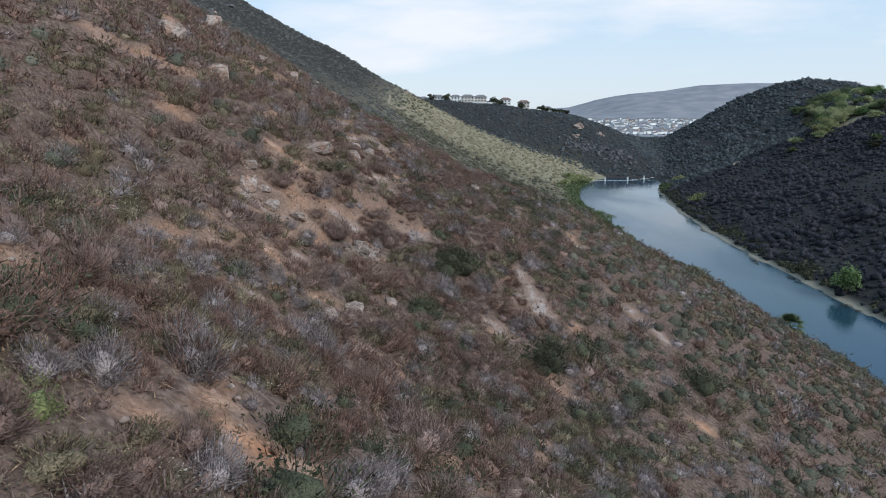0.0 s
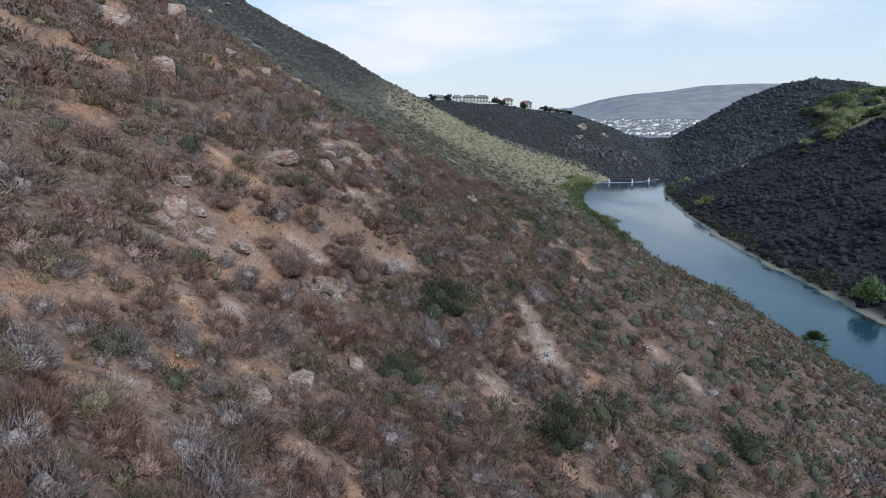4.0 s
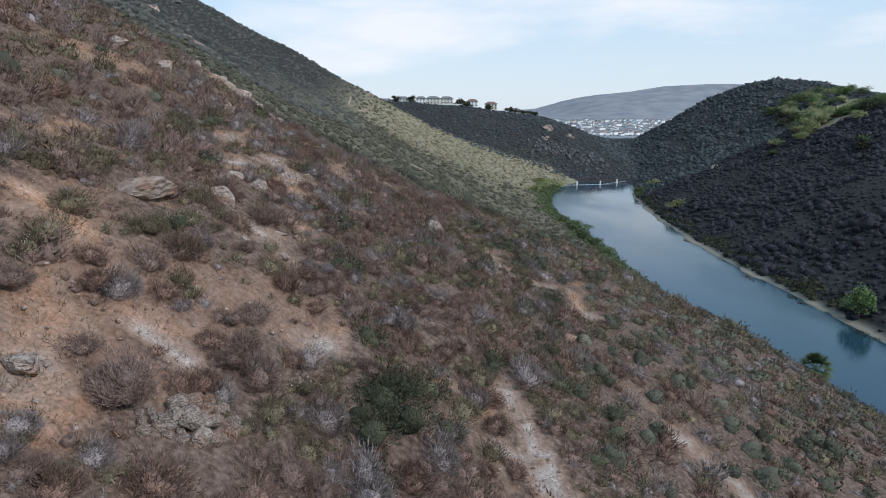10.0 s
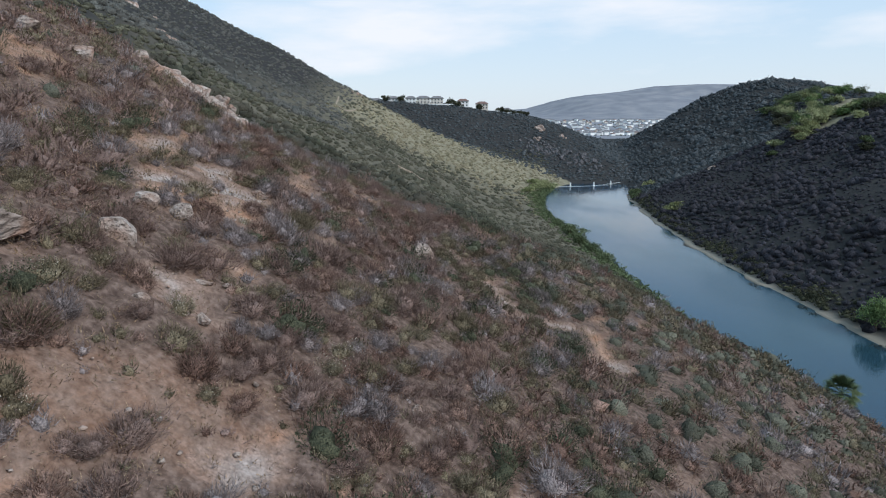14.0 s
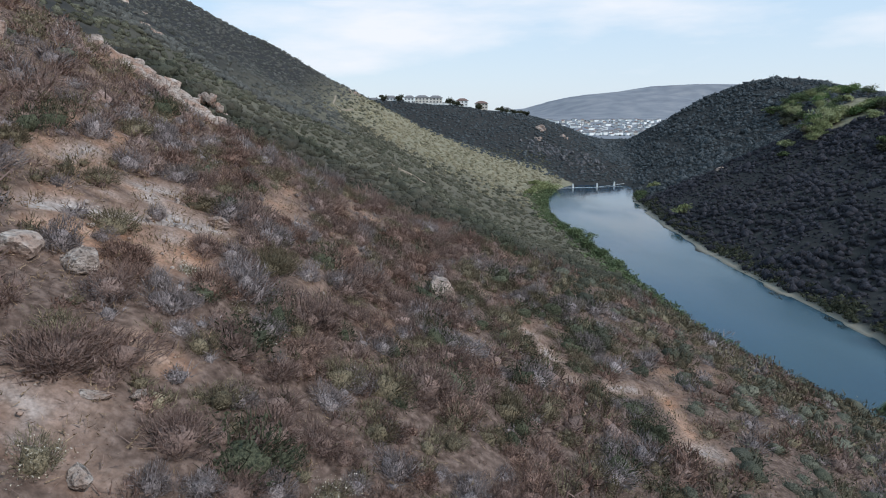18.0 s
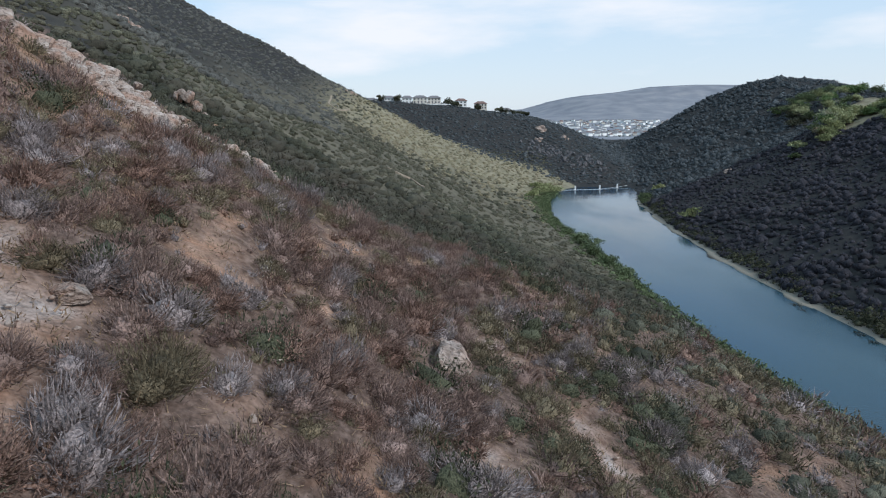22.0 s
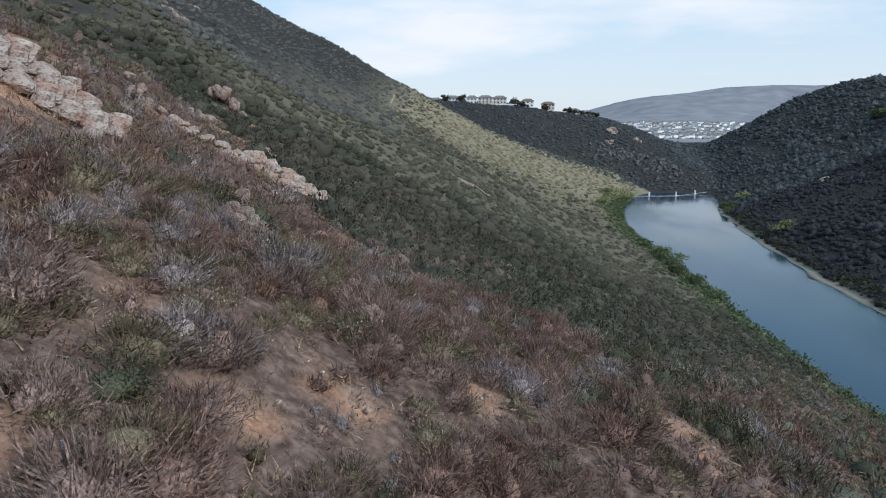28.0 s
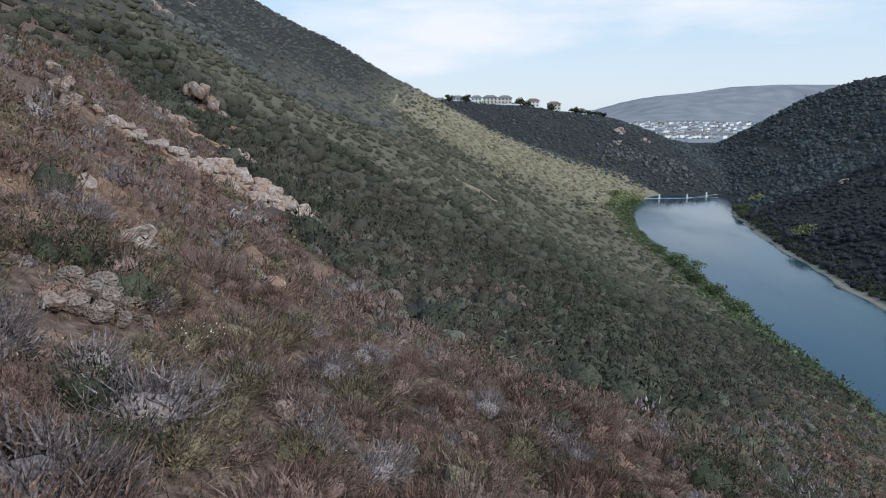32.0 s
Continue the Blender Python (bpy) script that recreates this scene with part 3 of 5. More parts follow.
def twigs(reach, n, tall, width, length=0.34, sweep=0.45):
    """Fine shoots of one blade each over the outside of a plant."""
    az, up = rng.uniform(0, 2 * np.pi, n), np.arccos(rng.uniform(-0.05, 1, n))
    way = np.stack([np.sin(up) * np.cos(az), np.sin(up) * np.sin(az), np.cos(up)], 1)
    tip = way * [1, 1, tall] * (reach(way) * rng.uniform(0.45, 1.3, n) ** 0.4)[:, None]
    shoot = way + rng.normal(0, 0.3, (n, 3)) + [0, 0, sweep]
    shoot /= np.linalg.norm(shoot, axis=1, keepdims=True)
    foot = tip - shoot * (length * rng.uniform(0.6, 1.3, (n, 1)))
    foot[:, 2] = np.maximum(foot[:, 2], -0.25)
    side = np.cross(tip - foot, rng.normal(0, 1, (n, 3)))
    side *= width * rng.uniform(0.7, 1.4, (n, 1)) / np.maximum(np.linalg.norm(side, axis=1, keepdims=True), 1e-6)
    return np.stack([foot - side, foot + side, tip], 1).reshape(-1, 3), np.arange(3 * n).reshape(-1, 3)


def blades(reach, n, tall, size, low=-0.1):
    """Small leaf blades over the outside of a plant."""
    az, up = rng.uniform(0, 2 * np.pi, n), np.arccos(rng.uniform(low, 1, n))
    way = np.stack([np.sin(up) * np.cos(az), np.sin(up) * np.sin(az), np.cos(up)], 1)
    mid = way * [1, 1, tall] * (reach(way) * rng.uniform(0.35, 1.06, n) ** 0.5)[:, None]
    a, b = rng.normal(0, 1, (n, 3)), rng.normal(0, 1, (n, 3))
    a /= np.linalg.norm(a, axis=1, keepdims=True)
    b = np.cross(a, b)
    b /= np.linalg.norm(b, axis=1, keepdims=True)
    s = size * rng.uniform(0.6, 1.5, (n, 1))
    v = np.stack([mid - a * s, mid + b * s * 0.5, mid + a * s, mid - b * s * 0.5], 1).reshape(-1, 3)
    base = 4 * np.arange(n)[:, None]
    return v, np.concatenate([base + [0, 1, 2], base + [0, 2, 3]])


def shrub(detail, shoots, width, leafy=0, leaf=0.03, tall=0.8, length=0.34, sweep=0.45, knobs=7, fill=0.52):
    reach = lumpy(knobs)
    pieces = [crowd(reach, detail, tall, fill), twigs(reach, shoots, tall, width, length, sweep)]
    if leafy:
        pieces.append(blades(reach, leafy, tall, leaf))
    return joined(*pieces)


def spikes(n, radius, height, width, length=0.42, sweep=0.5):
    """A tuft of grass: blades that fill a low dome."""
    az, up = rng.uniform(0, 2 * np.pi, n), np.arccos(rng.uniform(0.0, 1, n))
    way = np.stack([np.sin(up) * np.cos(az), np.sin(up) * np.sin(az), np.cos(up)], 1)
    tip = way * [radius, radius, height] * (rng.uniform(0.45, 1.0, n) ** 0.5)[:, None]
    shoot = way + rng.normal(0, 0.4, (n, 3)) + [0, 0, sweep]
    shoot /= np.linalg.norm(shoot, axis=1, keepdims=True)
    foot = tip - shoot * (length * radius * rng.uniform(0.6, 1.3, (n, 1)))
    foot[:, 2] = np.maximum(foot[:, 2], -0.05)
    side = np.cross(tip - foot, rng.normal(0, 1, (n, 3)))
    side *= width * rng.uniform(0.7, 1.4, (n, 1)) / np.maximum(np.linalg.norm(side, axis=1, keepdims=True), 1e-6)
    return np.stack([foot - side, foot + side, tip], 1).reshape(-1, 3), np.arange(3 * n).reshape(-1, 3)


def leaves(rng, n, radius, height, size):
    """Small leaf blades over a rounded, lumpy crown."""
    az, up = rng.uniform(0, 2 * np.pi, n), np.arccos(rng.uniform(-0.1, 1, n))
    lump = 1 + 0.18 * np.sin(3 * az + 1) + 0.14 * np.sin(5 * up * 2 + az)
    mid = np.stack([np.sin(up) * np.cos(az) * radius, np.sin(up) * np.sin(az) * radius, np.cos(up) * height], 1) * (lump * rng.uniform(0.55, 1.05, n))[:, None]
    mid[:, 2] = np.maximum(mid[:, 2], 0.02 * height)
    a, b = rng.normal(0, 1, (n, 3)), rng.normal(0, 1, (n, 3))
    a /= np.linalg.norm(a, axis=1, keepdims=True)
    b = np.cross(a, b)
    b /= np.linalg.norm(b, axis=1, keepdims=True)
    s = size * rng.uniform(0.6, 1.5, (n, 1))
    v = np.stack([mid - a * s, mid + b * s * 0.45, mid + a * s, mid - b * s * 0.45], 1).reshape(-1, 3)
    base = 4 * np.arange(n)[:, None]
    return v, np.concatenate([base + [0, 1, 2], base + [0, 2, 3]])


def joined(*pieces):
    vs, fs, n = [], [], 0
    for v, f in pieces:
        vs.append(v)
        fs.append(f + n)
        n += len(v)
    return np.concatenate(vs), np.concatenate(fs)


def scatter_mesh(name, shapes, x, y, size, rng, mat, squash=None, lift=0.0, smooth=True):
    """One mesh of many plants: each a turned and scaled copy of one of the shapes, standing on the ground."""
    z = ground_z(x, y) - 0.1 * size + lift
    turn, pick = rng.uniform(0, 2 * np.pi, len(x)), rng.integers(0, len(shapes), len(x))
    tall = size * rng.uniform(0.75, 1.2, len(x)) if squash is None else size * squash
    vs, fs, tones, n = [], [], [], 0
    for s, (v, f) in enumerate(shapes):
        i = np.where(pick == s)[0]
        if not len(i):
            continue
        co, si = np.cos(turn[i])[:, None], np.sin(turn[i])[:, None]
        px = (v[None, :, 0] * co - v[None, :, 1] * si) * size[i, None] + x[i, None]
        py = (v[None, :, 0] * si + v[None, :, 1] * co) * size[i, None] + y[i, None]
        pz = v[None, :, 2] * tall[i, None] + z[i, None]
        vs.append(np.stack([px, py, pz], -1).reshape(-1, 3))
        fs.append((f[None] + (np.arange(len(i)) * len(v))[:, None, None] + n).reshape(-1, 3))
        tones.append(np.repeat(rng.uniform(0, 1, len(i)), len(v)))
        n += len(i) * len(v)
    me = mesh_of(name, np.concatenate(vs), np.concatenate(fs), [mat], smooth)
    me.attributes.new("tone", "FLOAT", "POINT").data.foreach_set("value", np.concatenate(tones).astype(np.float32))
    return me


def places(rng, x0, x1, y0, y1, cell, keep):
    """Jittered places, one a cell, thinned by keep(x, y), a chance from 0 to 1."""
    px, py = np.meshgrid(np.arange(x0, x1, cell), np.arange(y0, y1, cell))
    px, py = px.ravel() + rng.uniform(-0.55, 0.55, px.size) * cell, py.ravel() + rng.uniform(-0.55, 0.55, py.size) * cell
    ok = rng.uniform(0, 1, px.size) < keep(px, py)
    return px[ok], py[ok]


rng = np.random.default_rng(7)


def in_reach(x, y):
    """The part of the valley ahead of the camera's line."""
    return y > 1.32 * np.abs(x) - 6



def brown_edge(x):
    """Where along y the dry brown scrub ends and the green gully begins."""
    return curve(x, [(-80, 185), (-45, 178), (-30, 165), (-19, 150), (-8, 138), (5, 132), (20, 150), (40, 190), (70, 200)])


KINDS = [("dry_shrub", DRY, "leafless brown-grey dry shrub on the slope", "shrub"), ("red_brown_shrub", RUST, "red-brown dry shrub with bare twigs", "shrub"),
         ("grey_shrub", GREY, "pale grey sage shrub with bare twigs", "shrub"), ("olive_shrub", OLIVE, "olive-yellow half-dry shrub on the slope", "shrub"),
         ("green_shrub", GREEN, "dense dark green leafy bush on the slope", "bush"), ("buckwheat", OLIVE, "low shrub with pale dried flower heads", "shrub")]


def kind_of(x, y):
    """Which of KINDS grows at a place: mixed in drifts, greener down towards the water."""
    u = rng.uniform(0, 1, len(x))
    low = np.clip((x - 2) / 14.0, 0, 1)
    green = 0.035 + 0.27 * low + 0.7 * np.clip(fnoise(x / 6.0, y / 7.0, 61) - 0.2, 0, 1)
    olive = 0.15 + 0.12 * low + 0.5 * np.clip(fnoise(x / 8.0, y / 6.0, 71) - 0.1, 0, 1)
    wheat = 0.06 + 0.5 * np.clip(fnoise(x / 7.0, y / 7.0, 87) - 0.2, 0, 1)
    grey = 0.12 + 0.6 * np.clip(fnoise(x / 5.0, y / 5.0, 81) - 0.12, 0, 1)
    rust = 0.2 + 0.5 * np.clip(fnoise(x / 6.0, y / 6.0, 83) - 0.1, 0, 1)
    steps = np.cumsum([green, olive, wheat, grey, rust], axis=0)
    return np.select([u < steps[0], u < steps[1], u < steps[2], u < steps[3], u < steps[4]], [4, 3, 5, 2, 1], 0)


# boulders that stand in the near scrub: x, y, radius, height over radius
BOULDERS = [(0.62, 92.6, 0.9, 0.8), (-11.2, 69.2, 0.62, 1.1), (-11.6, 73.2, 0.68, 1.1), (-10.4, 73.8, 0.45, 0.9), (-13.6, 64.5, 1.2, 0.5), (-12.2, 51.5, 0.6, 0.6),
            (-15.5, 50.8, 0.8, 0.8), (-13.8, 50.3, 0.55, 0.7), (-14.7, 52.1, 0.7, 0.6), (-16.2, 53.5, 0.5, 0.8), (-5.1, 47.0, 0.42, 0.9), (-7.7, 39.8, 0.42, 0.8),
            (-6.7, 43.0, 0.5, 0.8), (-18.3, 122.8, 0.65, 1.2), (-13.4, 128.1, 0.5, 1.3), (-11.2, 124.4, 0.45, 1.3), (-14.0, 118.4, 0.55, 0.9),
            (-10.9, 109.6, 0.45, 0.8), (12.5, 130.9, 0.5, 0.9), (14.4, 132.3, 0.55, 0.9), (-8.0, 69.3, 0.4, 0.7), (-8.9, 82.3, 0.4, 0.7), (-7.4, 67.1, 0.4, 1.1), (-9.2, 66.2, 0.4, 0.9)]
OUTCROPS = [(-10.7, 110.6, 1.5), (-11.0, 106.0, 0.7), (-7.6, 53.4, 1.7), (-21.4, 114.6, 3.6), (-24.0, 112.6, 2.4), (-30.2, 139.4, 2.7), (-28.6, 142.4, 2.2), (-27.2, 145.4, 2.3), (-25.8, 148.2, 2.3), (-24.2, 151.0, 2.9), (-22.4, 153.2, 3.1), (-20.4, 155.4, 2.8), (-32.0, 173.6, 3.0), (-39.0, 173.0, 2.6), (-42.8, 188.8, 3.8)]
# single plants that stand out: x, y, radius, kind (6: yellow-green)
BUSHES_NEAR = [(-8.3, 16.7, 0.81, 6), (-5.9, 17.1, 0.63, 5), (-6.1, 18.6, 0.78, 0), (-2.2, 23.2, 0.93, 4), (-6.7, 25.9, 0.85, 3), (-13.5, 26.1, 0.74, 5),
               (-4.4, 27.2, 0.71, 4), (0.8, 28.5, 1.08, 5), (-16.2, 34.6, 0.9, 5), (-9.1, 37.8, 0.97, 2), (-12.1, 38.7, 0.5, 4), (5.8, 41.7, 1.34, 3),
               (-7.6, 44.0, 1.18, 5), (-13.4, 44.3, 0.81, 0), (-11.2, 44.8, 0.5, 0), (-11.3, 47.1, 0.78, 5), (-3.2, 48.4, 2.11, 4), (5.3, 49.9, 2.41, 4),
               (-16.9, 49.9, 0.77, 5), (12.1, 51.0, 1.86, 4), (6.0, 52.6, 1.75, 4), (-10.1, 52.8, 1.71, 0)]
BUSHES_MIDDLE = [(-14.3, 54.3, 1.32, 0), (-7.9, 57.1, 1.1, 0), (19.1, 58.2, 2.61, 4), (-1.4, 58.2, 2.5, 4), (-5.0, 58.3, 1.0, 5), (-9.8, 58.5, 0.74, 2),
                 (-8.3, 59.6, 0.97, 0), (9.8, 59.8, 1.05, 5), (-1.5, 60.3, 2.09, 4), (-12.4, 61.4, 1.4, 3), (-11.9, 62.8, 1.37, 4), (-11.5, 64.9, 0.85, 3),
                 (-9.2, 65.0, 0.98, 0), (-5.9, 65.5, 0.91, 0), (1.9, 65.8, 1.19, 3), (10.3, 66.7, 1.22, 4), (-8.2, 67.0, 0.81, 5), (-5.7, 68.5, 0.91, 2),
                 (-3.1, 68.7, 1.02, 5), (-2.8, 70.3, 0.89, 5), (-9.5, 70.6, 0.85, 3), (-6.1, 71.1, 0.95, 3)]
BUSHES_FAR = [(11.5, 71.4, 1.17, 4), (8.0, 72.5, 1.04, 4), (1.0, 73.0, 0.79, 2), (-8.7, 74.8, 0.71, 2), (0.3, 74.9, 0.95, 3), (-7.7, 75.0, 0.57, 2),
              (-5.6, 75.1, 0.75, 5), (-1.2, 75.8, 0.78, 4), (-10.7, 75.8, 0.5, 2), (-4.1, 76.5, 0.73, 0), (-8.3, 76.5, 0.5, 5), (-3.4, 78.9, 0.78, 4),
              (-10.5, 79.9, 0.54, 2), (-6.7, 80.9, 1.61, 3), (-1.3, 82.0, 0.76, 2), (9.9, 82.6, 1.57, 4), (3.2, 82.7, 0.72, 2), (-6.6, 84.1, 0.67, 3),
              (-9.9, 86.4, 0.87, 3), (-6.4, 86.4, 0.52, 2), (-4.7, 86.6, 0.64, 0), (-9.2, 89.0, 0.74, 4)]
BUSHES_LAST = [(-6.2, 90.3, 0.68, 3), (-3.4, 90.4, 0.63, 2), (-1.0, 92.7, 0.5, 2), (-3.1, 97.2, 0.59, 4), (-8.2, 97.3, 0.5, 5), (-7.8, 99.7, 0.75, 5),
               (-10.4, 100.6, 0.67, 4), (-6.6, 100.6, 0.69, 3), (-7.7, 101.9, 0.75, 0), (0.1, 103.5, 0.5, 3), (-8.0, 104.9, 0.5, 4), (2.9, 107.5, 0.61, 4),
               (-7.2, 109.9, 0.73, 3), (-5.8, 111.8, 0.5, 4), (-0.1, 115.0, 0.95, 4), (-5.5, 115.4, 0.61, 4), (-5.7, 116.9, 0.82, 4), (-9.8, 118.8, 0.7, 4),
               (-23.8, 127.1, 1.06, 4), (0.9, 155.1, 1.64, 4), (-20.4, 166.2, 1.82, 4), (17.4, 168.0, 1.75, 4)]
HEROES = BUSHES_NEAR + BUSHES_MIDDLE + BUSHES_FAR + BUSHES_LAST


def clear_of(x, y):
    """False close to a rock or to one of the plants that stand out."""
    ok = np.ones(np.broadcast(x, y).shape, bool)
    for bx0, by0, r, *_ in BOULDERS:
        ok &= np.hypot(x - bx0, (y - by0 + 0.4)) > r + 0.55
    for bx0, by0, r in OUTCROPS:
        ok &= np.hypot(x - bx0, (y - by0 + 0.5)) > r
    for hx0, hy0, r, _ in HEROES:
        ok &= np.hypot(x - hx0, y - hy0) > 0.75 * r
    return ok


def open_strip(x, y, margin):
    """The worn strips and crumbled patches with a margin, which the wide plants leave free."""
    return along_strips(x, y, ALL_STRIPS, 0.35 * fnoise(x / 1.1, y / 1.4, 31), margin)


def near_keep(x, y, margin=0.38):
    return clear_of(x, y) * (1 - np.clip(1.25 * open_strip(x, y, margin), 0, 1)) * (1 - np.clip(1.2 * bareness(x, y), 0, 1)) * (y < brown_edge(x)) * (1.1 + 0.35 * fnoise(x / 4, y / 4, 91))


def by_path(x, y):
    """Close under the camera's line."""
    return (np.abs(x + 4) < 13) & (y > 13) & (y < 121)


def fine_shape(kind):
    if kind in (0, 1, 2):
        return shrub(2, 800, 0.0135, 0, 0, rng.uniform(0.75, 1.05), 0.32, 0.3)
    if kind == 3:
        return shrub(2, 560, 0.0135, 110, 0.036, rng.uniform(0.75, 1.0), 0.3, 0.3)
    if kind == 5:
        return shrub(2, 600, 0.0135, 60, 0.032, rng.uniform(0.7, 0.9), 0.28, 0.3)
    return shrub(2, 220, 0.0135, 330, 0.042, rng.uniform(0.75, 1.0), 0.28, 0.3, 9, 0.5)


def coarse_shape(kind, detail=2):
    if kind in (0, 1, 2):
        return shrub(1, 105 + 95 * (detail - 1), 0.042 - 0.017 * (detail - 1), 0, 0, rng.uniform(0.75, 1.05), 0.36, 0.3)
    if kind in (3, 5):
        return shrub(1, 70 + 75 * (detail - 1), 0.042 - 0.017 * (detail - 1), 14 * detail, 0.1 - 0.035 * (detail - 1), rng.uniform(0.75, 1.0), 0.34, 0.3)
    return shrub(2, 34 * detail, 0.04 - 0.016 * (detail - 1), 36 * detail, 0.095 - 0.035 * (detail - 1), rng.uniform(0.75, 1.0), 0.3, 0.3, 9, 0.6)


# each shrub under the camera's line is a thing of its own, the rest are joined by kind
def shrub_size(n, lo, hi):
    return lo + (hi - lo) * rng.beta(1.6, 2.6, n)


ax, ay = places(rng, -17, 10, 13, 121, 1.12, near_keep)
ak = kind_of(ax, ay)
asize = shrub_size(len(ax), 0.6, 1.65) * np.where(ak == 5, 0.8, np.where(ak == 4, 1.2, 1))
bx, by = places(rng, -52, 80, 0, 205, 1.42, lambda x, y: near_keep(x, y) * ~by_path(x, y) * (ground_z(x, y) > 0.8) * in_reach(x, y))
bk = kind_of(bx, by)
bsize = shrub_size(len(bx), 0.65, 1.75)
b_close = (np.abs(bx) < 24) & (by < 125)
cx, cy = places(rng, -17, 10, 13, 121, 0.85, lambda x, y: near_keep(x, y, 0.15))
ck = np.where((kind_c := kind_of(cx, cy)) == 4, 3, kind_c)
csize = shrub_size(len(cx), 0.3, 0.8)
for kind, (name, mat, label, category) in enumerate(KINDS):
    fine = [mesh_of(name, *fine_shape(kind), [mat], True) for _ in range(8)]
    heads = [mesh_of("flower_heads", *blades(lumpy(), 110, 0.75, 0.026, 0.2), [FLOWER]) for _ in range(3)]
    all_here = np.where(ak == kind)[0]
    all_here = all_here[np.argsort(np.abs(ax[all_here] + 5))]
    for i in all_here[:300]:
        ob = new(name, fine[rng.integers(0, 8)])
        s = asize[i]
        ob.matrix_world = Matrix.LocRotScale((ax[i], ay[i], ground_z(ax[i], ay[i]) - 0.08), Euler((0, 0, rng.uniform(0, 6.28))), (s, s * rng.uniform(0.85, 1.15), s * rng.uniform(0.75, 1.1)))
        tagged(ob, label, category, "shrubs on the near slope")
        if kind == 5:
            top = new("flower_heads", heads[rng.integers(0, 3)])
            top.parent = ob
            tagged(top, "pale dried flower heads", kind="stuff")
    fill = np.where(ck == kind)[0]
    if not len(fill):
        fill = np.array([0])
    over = all_here[300:]
    fx, fy, fs = np.append(cx[fill], ax[over]), np.append(cy[fill], ay[over]), np.append(csize[fill], asize[over])
    ob = new("small_" + name + "s", scatter_mesh(name + "s", [shrub(1, 80, 0.032, 10 if kind > 2 else 0, 0.08, 0.95, 0.45, 0.35) for _ in range(8)], fx, fy, fs, rng, mat))
    tagged(ob, "small " + label.replace("shrub", "shrubs").replace("bush", "bushes").replace("dense ", ""), "shrubs", kind="stuff")
    for words, pick, detail in (("", ~b_close, 1), ("mid_slope_", b_close, 2)):
        rest = np.where((bk == kind) & pick)[0]
        ob = new(words + name + "s", scatter_mesh(name + "s", [coarse_shape(kind, detail) for _ in range(8)], bx[rest], by[rest], bsize[rest], rng, SAGE if kind == 4 else mat))
        tagged(ob, label.replace("shrub", "shrubs").replace("bush", "bushes"), "shrubs", kind="stuff")

for hx0, hy0, r, kind in HEROES:
    name, mat, label, category = KINDS[kind] if kind < 6 else ("young_shrub", YOUNG, "fresh yellow-green shrub on the slope", "shrub")
    n = 1 if r < 0.9 else 2 if r < 1.4 else 4
    clumps = []
    for q in range(n):
        a, d = 2 * np.pi * q / n + rng.uniform(-0.5, 0.5), r * rng.uniform(0.3, 0.5) * (n > 1)
        v, f = fine_shape(4 if kind == 6 else kind)
        v = v * r * (1.0 if n == 1 else rng.uniform(0.58, 0.78)) + [d * np.cos(a), d * np.sin(a), 0]
        clumps.append((v, f))
    ob = new(name, mesh_of(name, *joined(*clumps), [mat], True))
    ob.location = (hx0, hy0, float(ground_z(hx0, hy0)) - 0.06)
    tagged(ob, "large " + label if r > 1.4 else label, category, "shrubs on the near slope")
    if kind == 5:
        top = new("flower_heads", mesh_of("flower_heads", *leaves(rng, 260, r * 0.98, r * 0.78, 0.026), [FLOWER]))
        top.parent = ob
        tagged(top, "pale dried flower heads", kind="stuff")

# a mat of fallen twigs and stalks over the soil
n = 150000
mx, my = rng.uniform(-30, 26, n), rng.uniform(12, 150, n)
ok = (rng.uniform(0, 1, n) > 0.6 * bareness(mx, my)) & (my < brown_edge(mx)) & in_reach(mx, my)
mx, my = mx[ok], my[ok]
n = len(mx)
a = rng.uniform(0, 2 * np.pi, n)
mid = np.stack([mx, my, ground_z(mx, my) + rng.uniform(0.0, 0.22, n)], 1)
way = np.stack([np.cos(a), np.sin(a), rng.uniform(-0.3, 0.9, n)], 1) * rng.uniform(0.08, 0.24, (n, 1))
side = np.stack([-np.sin(a), np.cos(a), rng.normal(0, 0.4, n)], 1) * rng.uniform(0.008, 0.02, (n, 1))
v = np.stack([mid - way - side, mid - way + side, mid + way], 1).reshape(-1, 3)
half = rng.uniform(0, 1, n) < 0.5
for name, some, mat in (("fallen_twigs", half, DRY), ("dead_stalks", ~half, STRAW)):
    pick = np.repeat(some, 3)
    tagged(new(name, mesh_of(name, v[pick], np.arange(pick.sum()).reshape(-1, 3), [mat])), "grey-brown fallen twigs and stalks on the soil", "twigs", kind="stuff")

# dry grass between them
x, y = places(rng, -28, 16, 12, 130, 0.5, lambda x, y: (0.2 + 0.6 * bareness(x, y) * (1 - 0.7 * paleness(x, y)) + 0.4 * np.clip((-8 - x) / 3, 0, 1)) * (y < brown_edge(x)) * in_reach(x, y))
tufts = [spikes(14, 0.6, 0.7, 0.026) for _ in range(6)]
ob = new("dry_grass", scatter_mesh("dry_grass", tufts, x, y, rng.uniform(0.45, 1.0, len(x)), rng, STRAW))
tagged(ob, "straw-coloured dry grass between the shrubs", "grass", kind="stuff")


# further slopes: mounds with a few ragged blades, sized by their distance
def mounds(n, shoots, width, detail=1):
    return [shrub(detail, shoots, width, 0, 0, 0.8, 0.3, 0.3, 8, 0.76) for _ in range(n)]


def valley_edge(x):
    return curve(x, [(-80, 190), (-45, 186), (-20, 196), (10, 205), (76, 215)])


